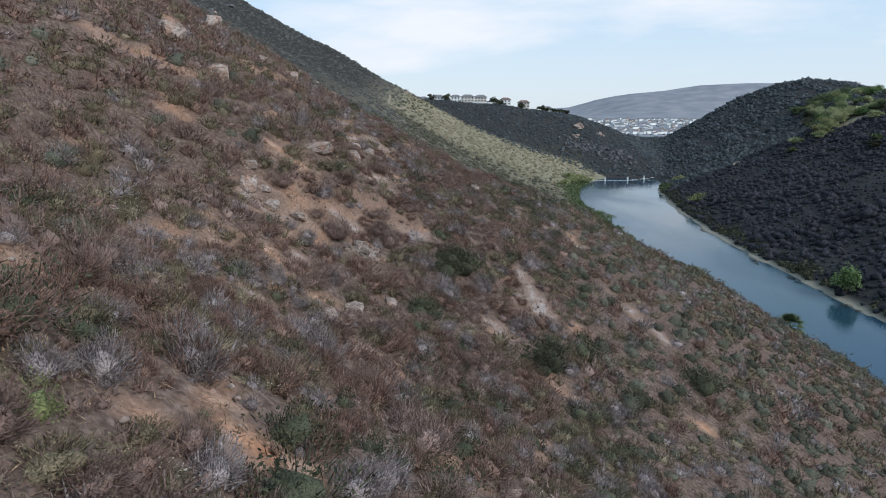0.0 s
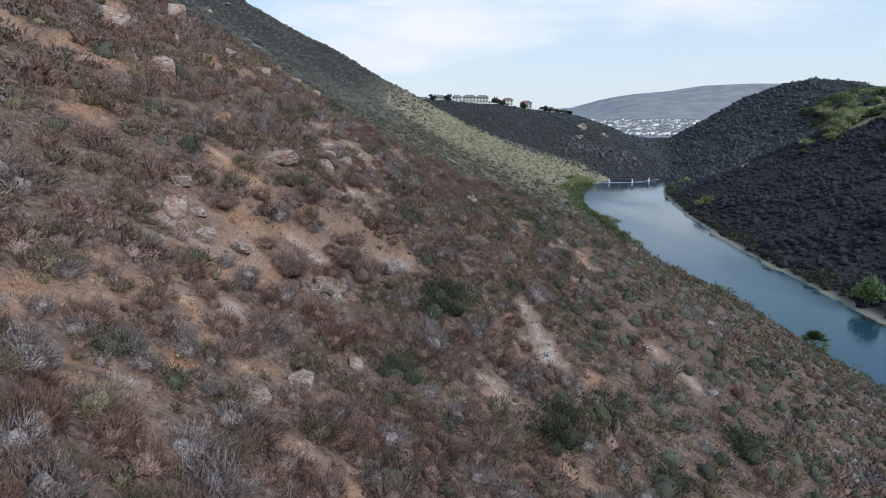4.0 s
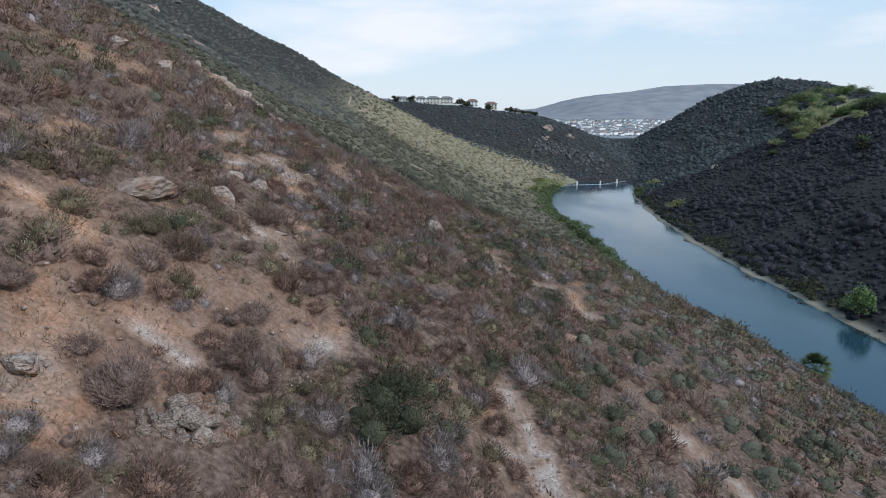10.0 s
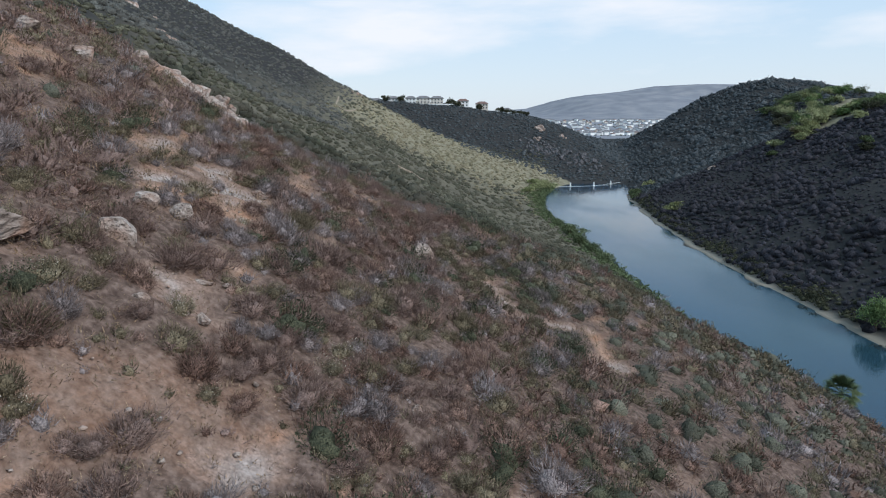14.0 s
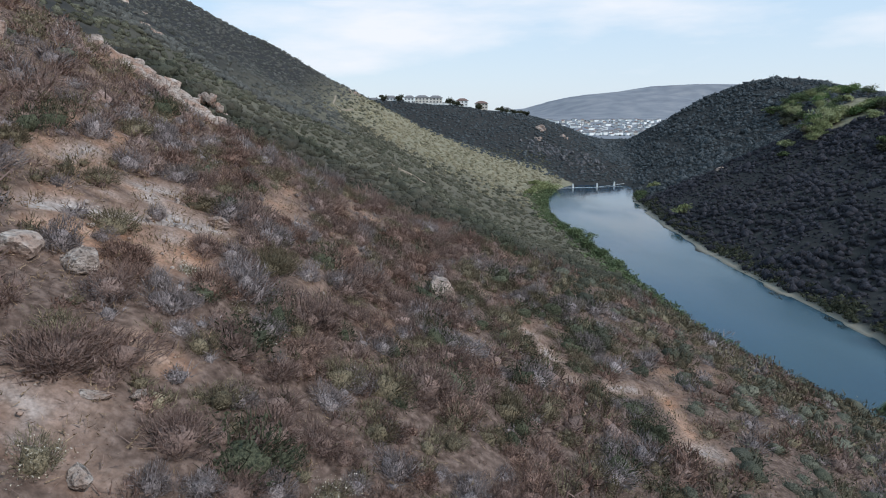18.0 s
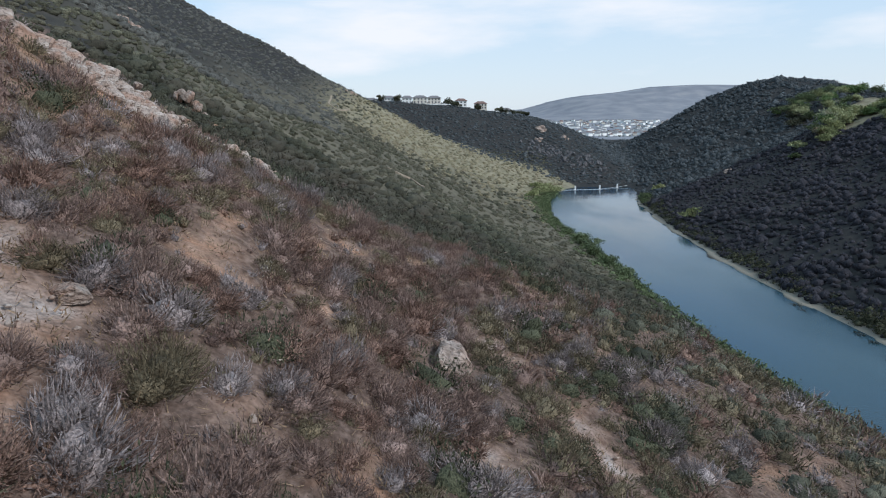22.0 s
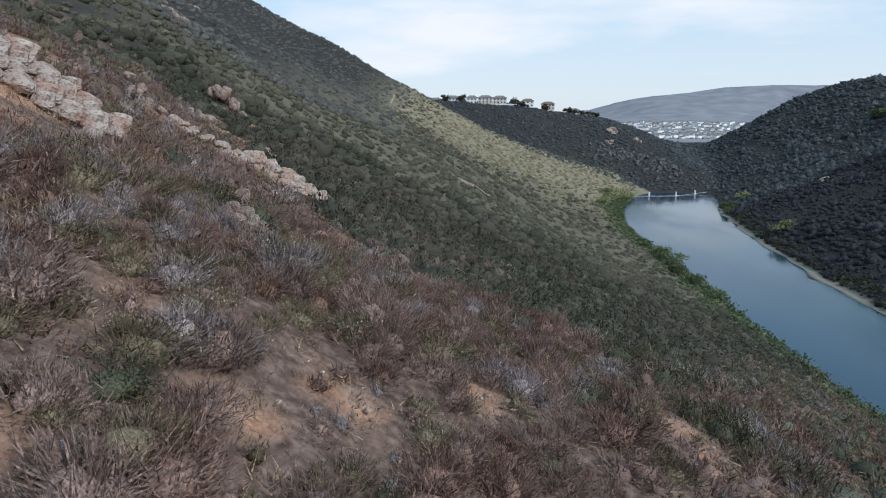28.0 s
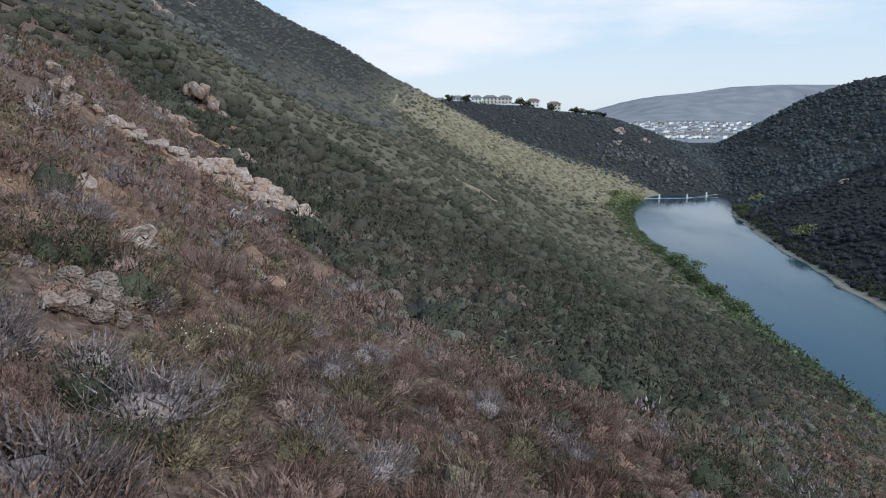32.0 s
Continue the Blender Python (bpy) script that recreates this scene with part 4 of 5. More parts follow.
vx, vy = places(rng, -60, 76, 128, 216, 1.55, lambda x, y: (y > brown_edge(x)) * (y < valley_edge(x)) * (ground_z(x, y) > 0.8) * clear_of(x, y) * 0.93)
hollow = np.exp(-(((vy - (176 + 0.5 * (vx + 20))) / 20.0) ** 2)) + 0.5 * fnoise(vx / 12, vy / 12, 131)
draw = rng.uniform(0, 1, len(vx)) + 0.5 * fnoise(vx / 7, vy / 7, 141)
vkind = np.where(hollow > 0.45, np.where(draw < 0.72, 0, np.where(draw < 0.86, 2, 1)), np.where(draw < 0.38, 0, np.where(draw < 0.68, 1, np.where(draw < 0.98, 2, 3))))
vsize = np.where(vkind == 0, rng.uniform(1.2, 2.5, len(vx)), rng.uniform(1.0, 1.8, len(vx)))
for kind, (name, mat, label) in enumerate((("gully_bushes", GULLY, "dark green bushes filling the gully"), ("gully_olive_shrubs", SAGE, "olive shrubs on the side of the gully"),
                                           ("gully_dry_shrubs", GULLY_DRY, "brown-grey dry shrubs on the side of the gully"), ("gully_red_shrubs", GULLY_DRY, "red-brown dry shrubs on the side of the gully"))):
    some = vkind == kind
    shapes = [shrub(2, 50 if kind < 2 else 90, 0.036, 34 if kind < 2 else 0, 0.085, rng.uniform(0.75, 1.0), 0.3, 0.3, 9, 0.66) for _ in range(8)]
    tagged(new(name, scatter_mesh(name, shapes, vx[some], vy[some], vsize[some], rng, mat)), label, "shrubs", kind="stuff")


TRAIL = [(-60.7, 515.0), (-57.6, 478.0), (-51.5, 470.0), (-47.0, 492.8)]
SCAR = [(-10.1, 247.6), (-6.8, 250.8), (-4.1, 255.1), (-1.1, 251.0)]


def off_trail(x, y):
    """False close to the footpath and the scar on the spur, and just in front of them."""
    ok = np.ones(np.broadcast(x, y).shape, bool)
    for line_of in (TRAIL, SCAR):
        for (x0, y0), (x1, y1) in zip(line_of, line_of[1:]):
            k = np.clip(((x - x0) * (x1 - x0) + (y - y0) * (y1 - y0)) / ((x1 - x0) ** 2 + (y1 - y0) ** 2), 0, 1)
            ok &= np.hypot(x - x0 - k * (x1 - x0), (y + 1.5 - y0 - k * (y1 - y0)) * 0.6) > 1.9
    return ok


for name, line_of, wide, label in (("footpath", TRAIL, 0.42, "narrow pale footpath winding over the spur"), ("slope_scar", SCAR, 0.38, "pale bare scar across the green slope")):
    pts = []
    for (x0, y0), (x1, y1) in zip(line_of, line_of[1:]):
        n = max(3, int(math.hypot(x1 - x0, y1 - y0) / 2.5))
        pts += [(x0 + (x1 - x0) * k / n, y0 + (y1 - y0) * k / n) for k in range(n)]
    pts = np.array(pts + [line_of[-1]])
    pts += 0.5 * np.stack([fnoise(pts[:, 1] / 5, pts[:, 0] / 5, 3), fnoise(pts[:, 0] / 5, pts[:, 1] / 5, 4)], 1)
    side = np.gradient(pts, axis=0)[:, ::-1] * [1, -1]
    side *= wide * (0.7 + 0.6 * vnoise(pts[:, :1], pts[:, 1:], 8)) / np.linalg.norm(side, axis=1, keepdims=True)
    rim = np.concatenate([pts + side, pts - side])
    k = np.arange(len(pts) - 1)
    strip_v = np.concatenate([np.column_stack([rim, ground_z(rim[:, 0], rim[:, 1]) + 0.45]), np.column_stack([rim, ground_z(rim[:, 0], rim[:, 1]) - 0.6])])
    m = len(pts)
    walls = [np.stack([k, k + m, k + m + 1, k + 1], 1), np.stack([k, k + 1, k + 2 * m + 1, k + 2 * m], 1), np.stack([k + m, k + 3 * m, k + 3 * m + 1, k + m + 1], 1)]
    tagged(new(name, mesh_of(name, strip_v, np.concatenate(walls), [DUST])), label, "path", kind="structure")


def west_keep(x, y):
    z = ground_z(x, y)
    return (((y > valley_edge(x)) & (y > brown_edge(x))) | (x < -52)) * (z > 0.7) * 0.9 * in_reach(x, y) * clear_of(x, y) * off_trail(x, y)


x, y = places(rng, -130, 76, 60, 275, 2.0, west_keep)
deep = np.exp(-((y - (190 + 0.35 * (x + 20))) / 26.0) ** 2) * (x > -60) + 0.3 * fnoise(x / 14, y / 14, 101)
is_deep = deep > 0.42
back = y > curve(x, [(-130, 190), (-78, 212), (-55, 230), (-35, 243), (-28, 263), (-20, 300)])
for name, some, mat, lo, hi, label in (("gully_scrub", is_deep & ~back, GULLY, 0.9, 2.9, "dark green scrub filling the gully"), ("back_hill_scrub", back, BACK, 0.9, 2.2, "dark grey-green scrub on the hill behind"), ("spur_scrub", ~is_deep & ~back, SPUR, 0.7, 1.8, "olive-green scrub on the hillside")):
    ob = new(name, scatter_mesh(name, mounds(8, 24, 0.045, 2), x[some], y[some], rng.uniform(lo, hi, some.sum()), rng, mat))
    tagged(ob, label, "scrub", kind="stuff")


def spur_keep(x, y):
    return (ground_z(x, y) > 0.7) * off_trail(x, y) * (x < curve(y, SHORE_W)) * 0.9 * in_reach(x, y)


x, y = places(rng, -290, 100, 275, 640, 3.7, spur_keep)
# mask of the crest's sun patch, put into the scrub's colour
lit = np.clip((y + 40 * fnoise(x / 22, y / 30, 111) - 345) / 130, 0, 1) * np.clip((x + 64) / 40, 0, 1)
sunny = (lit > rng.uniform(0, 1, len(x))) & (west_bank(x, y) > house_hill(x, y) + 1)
behind = ~sunny & (x < curve(y, [(270, -26), (330, -32), (420, -48), (640, -50)]))
for name, some, mat, label in (("far_hill_scrub", behind, BACK, "dark grey-green scrub on the far hill"), ("far_spur_scrub", ~sunny & ~behind, SPUR, "olive-green scrub on the far spur"), ("sunny_scrub", sunny, CREST, "yellow-green scrub on the spur's crest, sunlight painted into its colour")):
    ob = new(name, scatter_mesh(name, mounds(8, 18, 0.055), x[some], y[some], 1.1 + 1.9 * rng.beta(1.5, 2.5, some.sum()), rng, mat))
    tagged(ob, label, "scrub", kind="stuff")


def east_keep(x, y):
    return (ground_z(x, y) > 0.5) * (x > curve(y, SHORE_E) + 1) * 0.93 * in_reach(x, y) * (field_at(x, y) > 1)


x, y = places(rng, 100, 345, 135, 770, 2.35, east_keep)
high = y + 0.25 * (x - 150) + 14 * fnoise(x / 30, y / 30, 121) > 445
ok = ~high | (rng.uniform(0, 1, len(x)) < 0.45)
x, y, high = x[ok], y[ok], high[ok]
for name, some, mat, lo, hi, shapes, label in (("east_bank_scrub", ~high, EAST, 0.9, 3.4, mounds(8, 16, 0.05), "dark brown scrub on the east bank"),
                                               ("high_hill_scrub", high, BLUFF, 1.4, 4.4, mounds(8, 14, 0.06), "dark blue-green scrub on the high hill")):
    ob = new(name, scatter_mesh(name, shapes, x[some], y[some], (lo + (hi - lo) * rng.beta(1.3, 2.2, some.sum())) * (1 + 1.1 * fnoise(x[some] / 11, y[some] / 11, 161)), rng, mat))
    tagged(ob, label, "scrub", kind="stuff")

x, y = places(rng, -120, 190, 546, 815, 4.2, lambda x, y: (ground_z(x, y) > 0.3) * 0.92 * (y > 552 - 0.2 * x + 20))
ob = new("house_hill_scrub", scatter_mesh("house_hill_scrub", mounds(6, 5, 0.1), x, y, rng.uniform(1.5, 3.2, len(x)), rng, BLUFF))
tagged(ob, "dark scrub on the hill below the houses", "scrub", kind="stuff")


# ---- rocks ----
def rock_mesh(seed, detail=3, cuts=15, flat=0.8):
    """A weathered block: a ball cut by chance planes, roughened."""
    r = np.random.default_rng(seed)
    bm = bmesh.new()
    bmesh.ops.create_icosphere(bm, subdivisions=detail, radius=1)
    v = np.array([tuple(p.co) for p in bm.verts])
    f = np.array([[p.index for p in q.verts] for q in bm.faces])
    bm.free()
    v *= r.uniform(0.85, 1.15, 3)
    for _ in range(cuts):
        n = r.normal(0, 1, 3)
        n /= np.linalg.norm(n)
        over = np.maximum(v @ n - r.uniform(0.42, 0.8), 0)
        v = v - over[:, None] * n
    v *= (1 + 0.16 * fnoise(v[:, 0] * 2.3 + v[:, 2] + seed, v[:, 1] * 2.3 - v[:, 2], seed) - 0.1 * (np.abs(vnoise(v[:, 0] * 1.7 + seed, v[:, 2] * 2.6 + v[:, 1], seed + 3) - 0.5) < 0.06))[:, None]
    v[:, 2] *= flat
    return mesh_of("boulder", v, f, [ROCK])


def block_mesh(seed, flat=1.0, detail=3):
    """An angular block with worn edges, split off along its joints."""
    r = np.random.default_rng(seed)
    bm = bmesh.new()
    bmesh.ops.create_icosphere(bm, subdivisions=detail, radius=1)
    v = np.array([tuple(p.co) for p in bm.verts])
    f = np.array([[p.index for p in q.verts] for q in bm.faces])
    bm.free()
    v /= (np.abs(v) ** 11).sum(1, keepdims=True) ** (1 / 11)
    for _ in range(6):
        n = r.normal(0, 1, 3)
        n /= np.linalg.norm(n)
        v = v - np.maximum(v @ n - r.uniform(0.72, 1.0), 0)[:, None] * n
    v *= (1 + 0.09 * fnoise(v[:, 0] * 2.6 + v[:, 2] + seed, v[:, 1] * 2.6 - v[:, 2], seed))[:, None]
    v[:, 2] *= flat
    return mesh_of("rock", v, f, [ROCK])


JOINTED = [block_mesh(n) for n in range(51, 61)]
PLATES = [block_mesh(n, 0.42) for n in range(61, 69)]
ROCKS = [rock_mesh(n) for n in range(1, 9)]
SHADED = [m.copy() for m in ROCKS]
for m in SHADED:
    m.materials[0] = SHADE_ROCK
rock_rng = np.random.default_rng(5)


def set_rock(x, y, r, tall=1.0, sink=0.3, parent=None, shapes=None, tilt=0.0, name="boulder"):
    ob = new(name, (shapes or ROCKS)[rock_rng.integers(0, len(shapes or ROCKS))])
    z = float(ground_z(x, y)) - sink * r * tall * 0.6
    ob.matrix_world = Matrix.LocRotScale((x, y, z + 0.35 * r * tall), Euler((rock_rng.uniform(-0.25, 0.25), tilt + rock_rng.uniform(-0.2, 0.2), rock_rng.uniform(0, 6.28) if not tilt else rock_rng.uniform(-0.5, 0.5))), (r, r * rock_rng.uniform(0.8, 1.2), r * tall))
    if parent:
        ob.parent = parent
    return ob


# single boulders: x, y, radius, height over radius
for bx_, by_, br, bt in BOULDERS + [(-23.5, 68.0, 1.1, 0.7), (-30.6, 74.3, 1.1, 0.8), (-27.0, 92.2, 1.2, 0.8), (-34.2, 95.3, 1.2, 0.9), (-22.6, 90.6, 0.9, 0.8), (-26.2, 111.3, 1.3, 0.7),
                                    (-27.6, 112.0, 0.9, 1.1), (-12.2, 126.0, 0.35, 1.2), (-50.0, 164.1, 0.9, 0.9), (13.6, 129.4, 0.4, 0.8), (11.4, 133.5, 0.4, 0.7), (45.9, 192.6, 0.9, 0.7),
                                    (-7.3, 70.1, 0.3, 0.8), (-4.8, 20.6, 0.12, 0.9), (-1.9, 69.5, 0.3, 1.0), (0.6, 68.6, 0.28, 1.0), 
                                    (163.6, 422.3, 2.2, 0.5), (160.2, 414.3, 1.8, 0.5), (152.0, 420.0, 1.5, 0.5),
                                    (-160.3, 422.6, 6.0, 0.6), (-150.0, 425.0, 4.0, 0.6), (-4.6, 255.4, 0.8, 0.4), (-1.0, 252.6, 0.7, 0.4), (-2.6, 254.0, 0.8, 0.4)]:
    tagged(set_rock(bx_, by_, br, bt, shapes=ROCKS + JOINTED), "weathered pale granite boulder half sunk in the slope", "boulder", "boulders on the hillside")


def outcrop(label, rocks, shapes=None, tilt=0.0):
    x0, y0 = rocks[0][0], rocks[0][1]
    root = new("rock_outcrop")
    root.location = (x0, y0, float(ground_z(x0, y0)))
    bpy.context.view_layer.update()
    tagged(root, label, "rock outcrop")
    for x, y, r, tall in rocks:
        ob = set_rock(x, y, r, tall, 0.3, None, shapes, tilt, "rock")
        m = ob.matrix_basis.copy()
        ob.parent = root
        ob.matrix_parent_inverse = Matrix.Translation(root.location).inverted()
        ob.matrix_basis = m
    return root


def jointed(label, x, y, along, across, turn, block, high, shapes=JOINTED, slope=0.5, ragged=0.25, face=0.0, rise=0.0, gaps=0.0):
    """An outcrop of blocks that keep one set of joints: along and across are its half-widths, turn its run in the plan."""
    root = new("rock_outcrop")
    root.location = (x, y, float(ground_z(x, y)))
    tagged(root, label, "rock outcrop")
    a = radians(turn)
    na, nb = max(1, round(2 * along / (block * (1.6 if shapes is PLATES else 1.8)))), max(1, round(2 * across / (block * (1.5 if shapes is PLATES else 1.75))))
    for i in range(na):
        for k in range(nb):
            u, w = (i + 0.5) / na * 2 - 1 + rock_rng.uniform(-0.3, 0.3) / na, (k + 0.5 + 0.5 * (i % 2)) / nb * 2 - 1 + rock_rng.uniform(-0.3, 0.3) / nb
            far_out = math.hypot(u, w)
            if far_out > 1.1 + rock_rng.uniform(-ragged, ragged) or rock_rng.uniform() < gaps:
                continue
            px, py = x + u * along * math.cos(a) - w * across * math.sin(a), y + u * along * math.sin(a) + w * across * math.cos(a)
            s = block * rock_rng.uniform(0.75, 1.2)
            ob = new("rock", shapes[rock_rng.integers(0, len(shapes))])
            lift = high * max(0.0, 1 - 0.75 * far_out * far_out) * rock_rng.uniform(0.55, 1.1) + rise * (w + 1) / 2
            ob.parent = root
            ob.matrix_basis = Matrix.Translation((px - x, py - y, float(ground_z(px, py)) - root.location.z + lift - 0.45 * s * (0.5 if shapes is PLATES else 1))) @ Matrix.Rotation(slope + rock_rng.uniform(-0.12, 0.12), 4, 'Y') @ Matrix.Rotation(face + rock_rng.uniform(-0.12, 0.12), 4, 'X') @ Matrix.LocRotScale((0, 0, 0), Euler((0, 0, a + rock_rng.uniform(-0.16, 0.16))), (s * rock_rng.uniform(0.8, 1.25), s * rock_rng.uniform(0.75, 1.1), s * rock_rng.uniform(0.8, 1.2)))
    return root


jointed("blocky pale granite outcrop split by dark joints", -10.6, 110.8, 1.05, 0.8, 75, 0.23, 0.8, slope=0.35, ragged=0.1)
jointed("low pink granite blocks beside the outcrop", -11.0, 106.2, 0.6, 0.45, 60, 0.22, 0.2, slope=0.35)
jointed("cracked tan granite crag above a bush", -7.5, 53.7, 1.4, 0.95, 70, 0.27, 0.7, JOINTED, 0.3, 0.35)
jointed("low broken granite beside the crag", -8.5, 52.6, 0.8, 0.5, 30, 0.2, 0.2, slope=0.3)
jointed("broken pale rock outcrop across the slope", -21.6, 114.8, 3.6, 1.7, 30, 0.6, 0.35, PLATES, 0.45, 0.15, 0.5, 1.3)
jointed("pale granite ledge beside the outcrop", -24.0, 112.6, 1.8, 1.2, 20, 0.5, 0.35, PLATES, 0.45, 0.2, 0.5, 0.9)
jointed("stacked pale granite blocks on the slope", -30.2, 140.2, 1.5, 1.0, -42, 0.38, 2.2)
jointed("broken granite blocks at the head of the slab", -28.8, 143.2, 1.0, 0.7, 60, 0.3, 0.4)
jointed("long tilted slab of pink-grey granite", -22.4, 154.2, 5.4, 1.8, 50, 0.62, 0.35, PLATES, 0.5, 0.12, 0.45, 1.3, 0.08)
jointed("narrow upper ledge of the pink-grey slab", -27.0, 147.0, 5.0, 0.9, 62, 0.48, 0.45, PLATES, 0.5, 0.2, 0.4, 0.8, 0.12)
jointed("row of pale granite blocks above the gully", -38.8, 174.0, 2.6, 0.9, -10, 0.5, 0.6)
jointed("pale granite blocks above the gully", -31.9, 175.0, 1.9, 1.1, 20, 0.55, 0.8)
jointed("rust-orange granite knob on the ridge", -42.8, 190.4, 2.5, 1.7, -12, 0.75, 3.4)
jointed("pale rock on the shaded hill behind", -70.8, 235.8, 3.5, 1.6, -30, 1.0, 0.5)
jointed("grey rock shelf high on the slope", -45.2, 156.8, 1.1, 0.8, 0, 0.5, 0.4)
hill_rocks = []
for _ in range(150):
    w, q = rock_rng.uniform(0, 1), rock_rng.normal(0, 1)
    hill_rocks.append((float(92 + 50 * w + 5 * q), float(640 - 62 * w * w + rock_rng.normal(0, 14)), float(rock_rng.uniform(0.8, 2.6)), float(rock_rng.uniform(0.9, 1.6))))
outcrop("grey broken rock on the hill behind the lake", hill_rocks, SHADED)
outcrop("pale crags high on the hill behind the lake", [(110, 702, 4.4, 1.3), (113, 699, 3.4, 1.4), (108, 706, 3.0, 1.3), (111, 695, 2.6, 1.3), (129, 683, 3.6, 1.3), (131, 680, 2.6, 1.3), (101, 668, 3.0, 1.0), (105, 671, 2.4, 1.0), (103, 664, 2.0, 0.9)], ROCKS)
outcrop("low pale ledge along the brow of the east spur", [(152.7 + 2.4 * k + float(rock_rng.uniform(-1, 1)), 429.3 - 4.6 * k + float(rock_rng.uniform(-2, 2)), float(rock_rng.uniform(0.8, 1.7)), 0.6) for k in range(8)], SHADED)
outcrop("pale weathered rock on the skyline of the spur", [(-53.2, 567.6, 2.4, 1.1), (-50.5, 570, 1.8, 1.0), (-56, 566, 1.8, 0.9)], ROCKS)
outcrop("rocky crown of the far spur", [(float(rock_rng.uniform(-230, -150)), float(rock_rng.uniform(425, 560)), float(rock_rng.uniform(1.5, 3.5)), 0.7) for _ in range(22)], SHADED)

for k in range(30):
    w = rock_rng.uniform(0, 1)
    set_x, set_y = -29.4 + 9.5 * w + rock_rng.normal(0, 1.2), 142.5 + 14 * w + rock_rng.normal(0, 1.6)
    tagged(set_rock(set_x, set_y, float(rock_rng.uniform(0.18, 0.45)), float(rock_rng.uniform(0.7, 1.2)), shapes=JOINTED), "broken pink-grey granite block beside the slab", "boulder", "boulders on the hillside")

# loose stones on the bare ground
sx_, sy_ = places(rng, -20, 12, 14, 125, 0.7, lambda x, y: bareness(x, y) * 0.9)
pebble = [rock_mesh(n, 1, 5, 0.7) for n in range(21, 25)]
pebbles = []
for me in pebble:
    co = np.empty(len(me.vertices) * 3)
    me.vertices.foreach_get("co", co)
    pebbles.append((co.reshape(-1, 3), np.array([list(p.vertices) for p in me.polygons])))
tagged(new("stones", scatter_mesh("stones", pebbles, sx_, sy_, rng.uniform(0.04, 0.16, len(sx_)) ** 1.0, rng, ROCK, None, 0.03)), "loose pale stones on the bare soil", "stones", kind="stuff")


# ---- trees ----
town_trees_rng = np.random.default_rng(17)


def crown_mesh(name, r, height, n, size, mat, lumps=7):
    """A crown of many small leaf blades in uneven clumps with gaps."""
    pieces = []
    for _ in range(lumps):
        lr, lh = r * rng.uniform(0.35, 0.6), height * rng.uniform(0.22, 0.36)
        v, f = leaves(rng, n // lumps, lr, lh, size)
        a = rng.uniform(0, 2 * np.pi)
        d = r * rng.uniform(0.1, 0.62)
        v = v + [d * np.cos(a), d * np.sin(a), height * rng.uniform(0.18, 0.62)]
        pieces.append((v, f))
    return mesh_of(name, *joined(*pieces), [mat])


def tree(name, label, x, y, r, height, mat, n=900, leaf=0.28, lumps=8, trunk=0.25):
    root = new(name)
    root.location = (x, y, float(ground_z(x, y)) - 0.15)
    tagged(root, label, "tree")
    stem = rod(bmesh.new(), (0, 0, 0), (0.05 * r, 0, height * trunk), 0.05 * height * 0.6, 0.035 * height * 0.6, 8)
    part("trunk", stem, BARK, root)
    for k in range(3):
        a = 2.1 * k + x
        part("limb", rod(bmesh.new(), (0.04 * r, 0, height * trunk * 0.95), (0.45 * r * math.cos(a), 0.45 * r * math.sin(a), height * 0.55), 0.02 * height, 0.008 * height, 6), BARK, root)
    ob = new("crown", crown_mesh("crown", r, height, n, leaf, mat, lumps))
    ob.parent = root
    return root


tree("round_tree", "rounded bright green tree at the water's edge", 105.5, 189.5, 4.6, 9.4, MEADOW, 2600, 0.28, 14, 0.12)
tree("shore_tree", "small bright green tree on the lake shore", 121.0, 363.0, 5.0, 6.0, SUN_LIME, 900, 0.35, 8, 0.12)
tree("shore_tree", "pale green willow on the lake shore", 144.5, 476.0, 5.5, 6.5, SUN_LIME, 900, 0.4, 8, 0.12)
for tx, ty, tr, th in [(82, 494, 6, 6.5), (76, 486, 5, 5.5), (70, 476, 5, 5), (88, 505, 5, 6), (66, 466, 4.5, 4.5), (78, 500, 6, 6), (62, 455, 4, 4), (71, 492, 5, 5)]:
    tree("willow", "sunlit yellow-green willow on the spur's shore", tx, ty, tr, th, SUN_LIME, 800, 0.4, 8, 0.12)
for tx, ty, tr, th in [(61, 318, 5, 6), (62.5, 308, 4.5, 6), (63, 326, 5, 5.5), (60, 296, 4, 5), (62, 268, 4, 5), (61, 282, 4, 4.5), (60, 340, 4, 4.5), (130, 452, 5, 5), (133, 462, 5, 5), (126, 442, 4, 4)]:
    tree("waterside_bush", "green rounded willow bush by the water", tx, ty, tr, th, SHORE, 700, 0.34, 9, 0.1)
lit_trees = [(184, 393, 4.5, 5, SUN_LIME), (176, 380, 3.5, 3.5, SHORE), (190, 381, 5, 6, SUN_LIME), (195, 386, 5.5, 7.5, SUN_LIME), (200, 390, 6, 9, SUN_LIME), (206, 392, 5.5, 9, SUN_LIME), (213, 398, 5.5, 9, SUN_LIME), (198, 400, 6, 8, SHORE), (205, 406, 6, 9, MEADOW),
             (212, 412, 6.5, 10, SUN_LIME), (220, 415, 6, 10, SHORE), (186, 322, 4.0, 4.0, GREEN), (192, 330, 4, 4, SHORE), (223, 377, 5.5, 6.5, GREEN), (230, 384, 5, 6, SHORE), (248, 404, 6, 8, GREEN), (256, 410, 6, 8, GREEN), (240, 396, 4.5, 5, GREEN)]
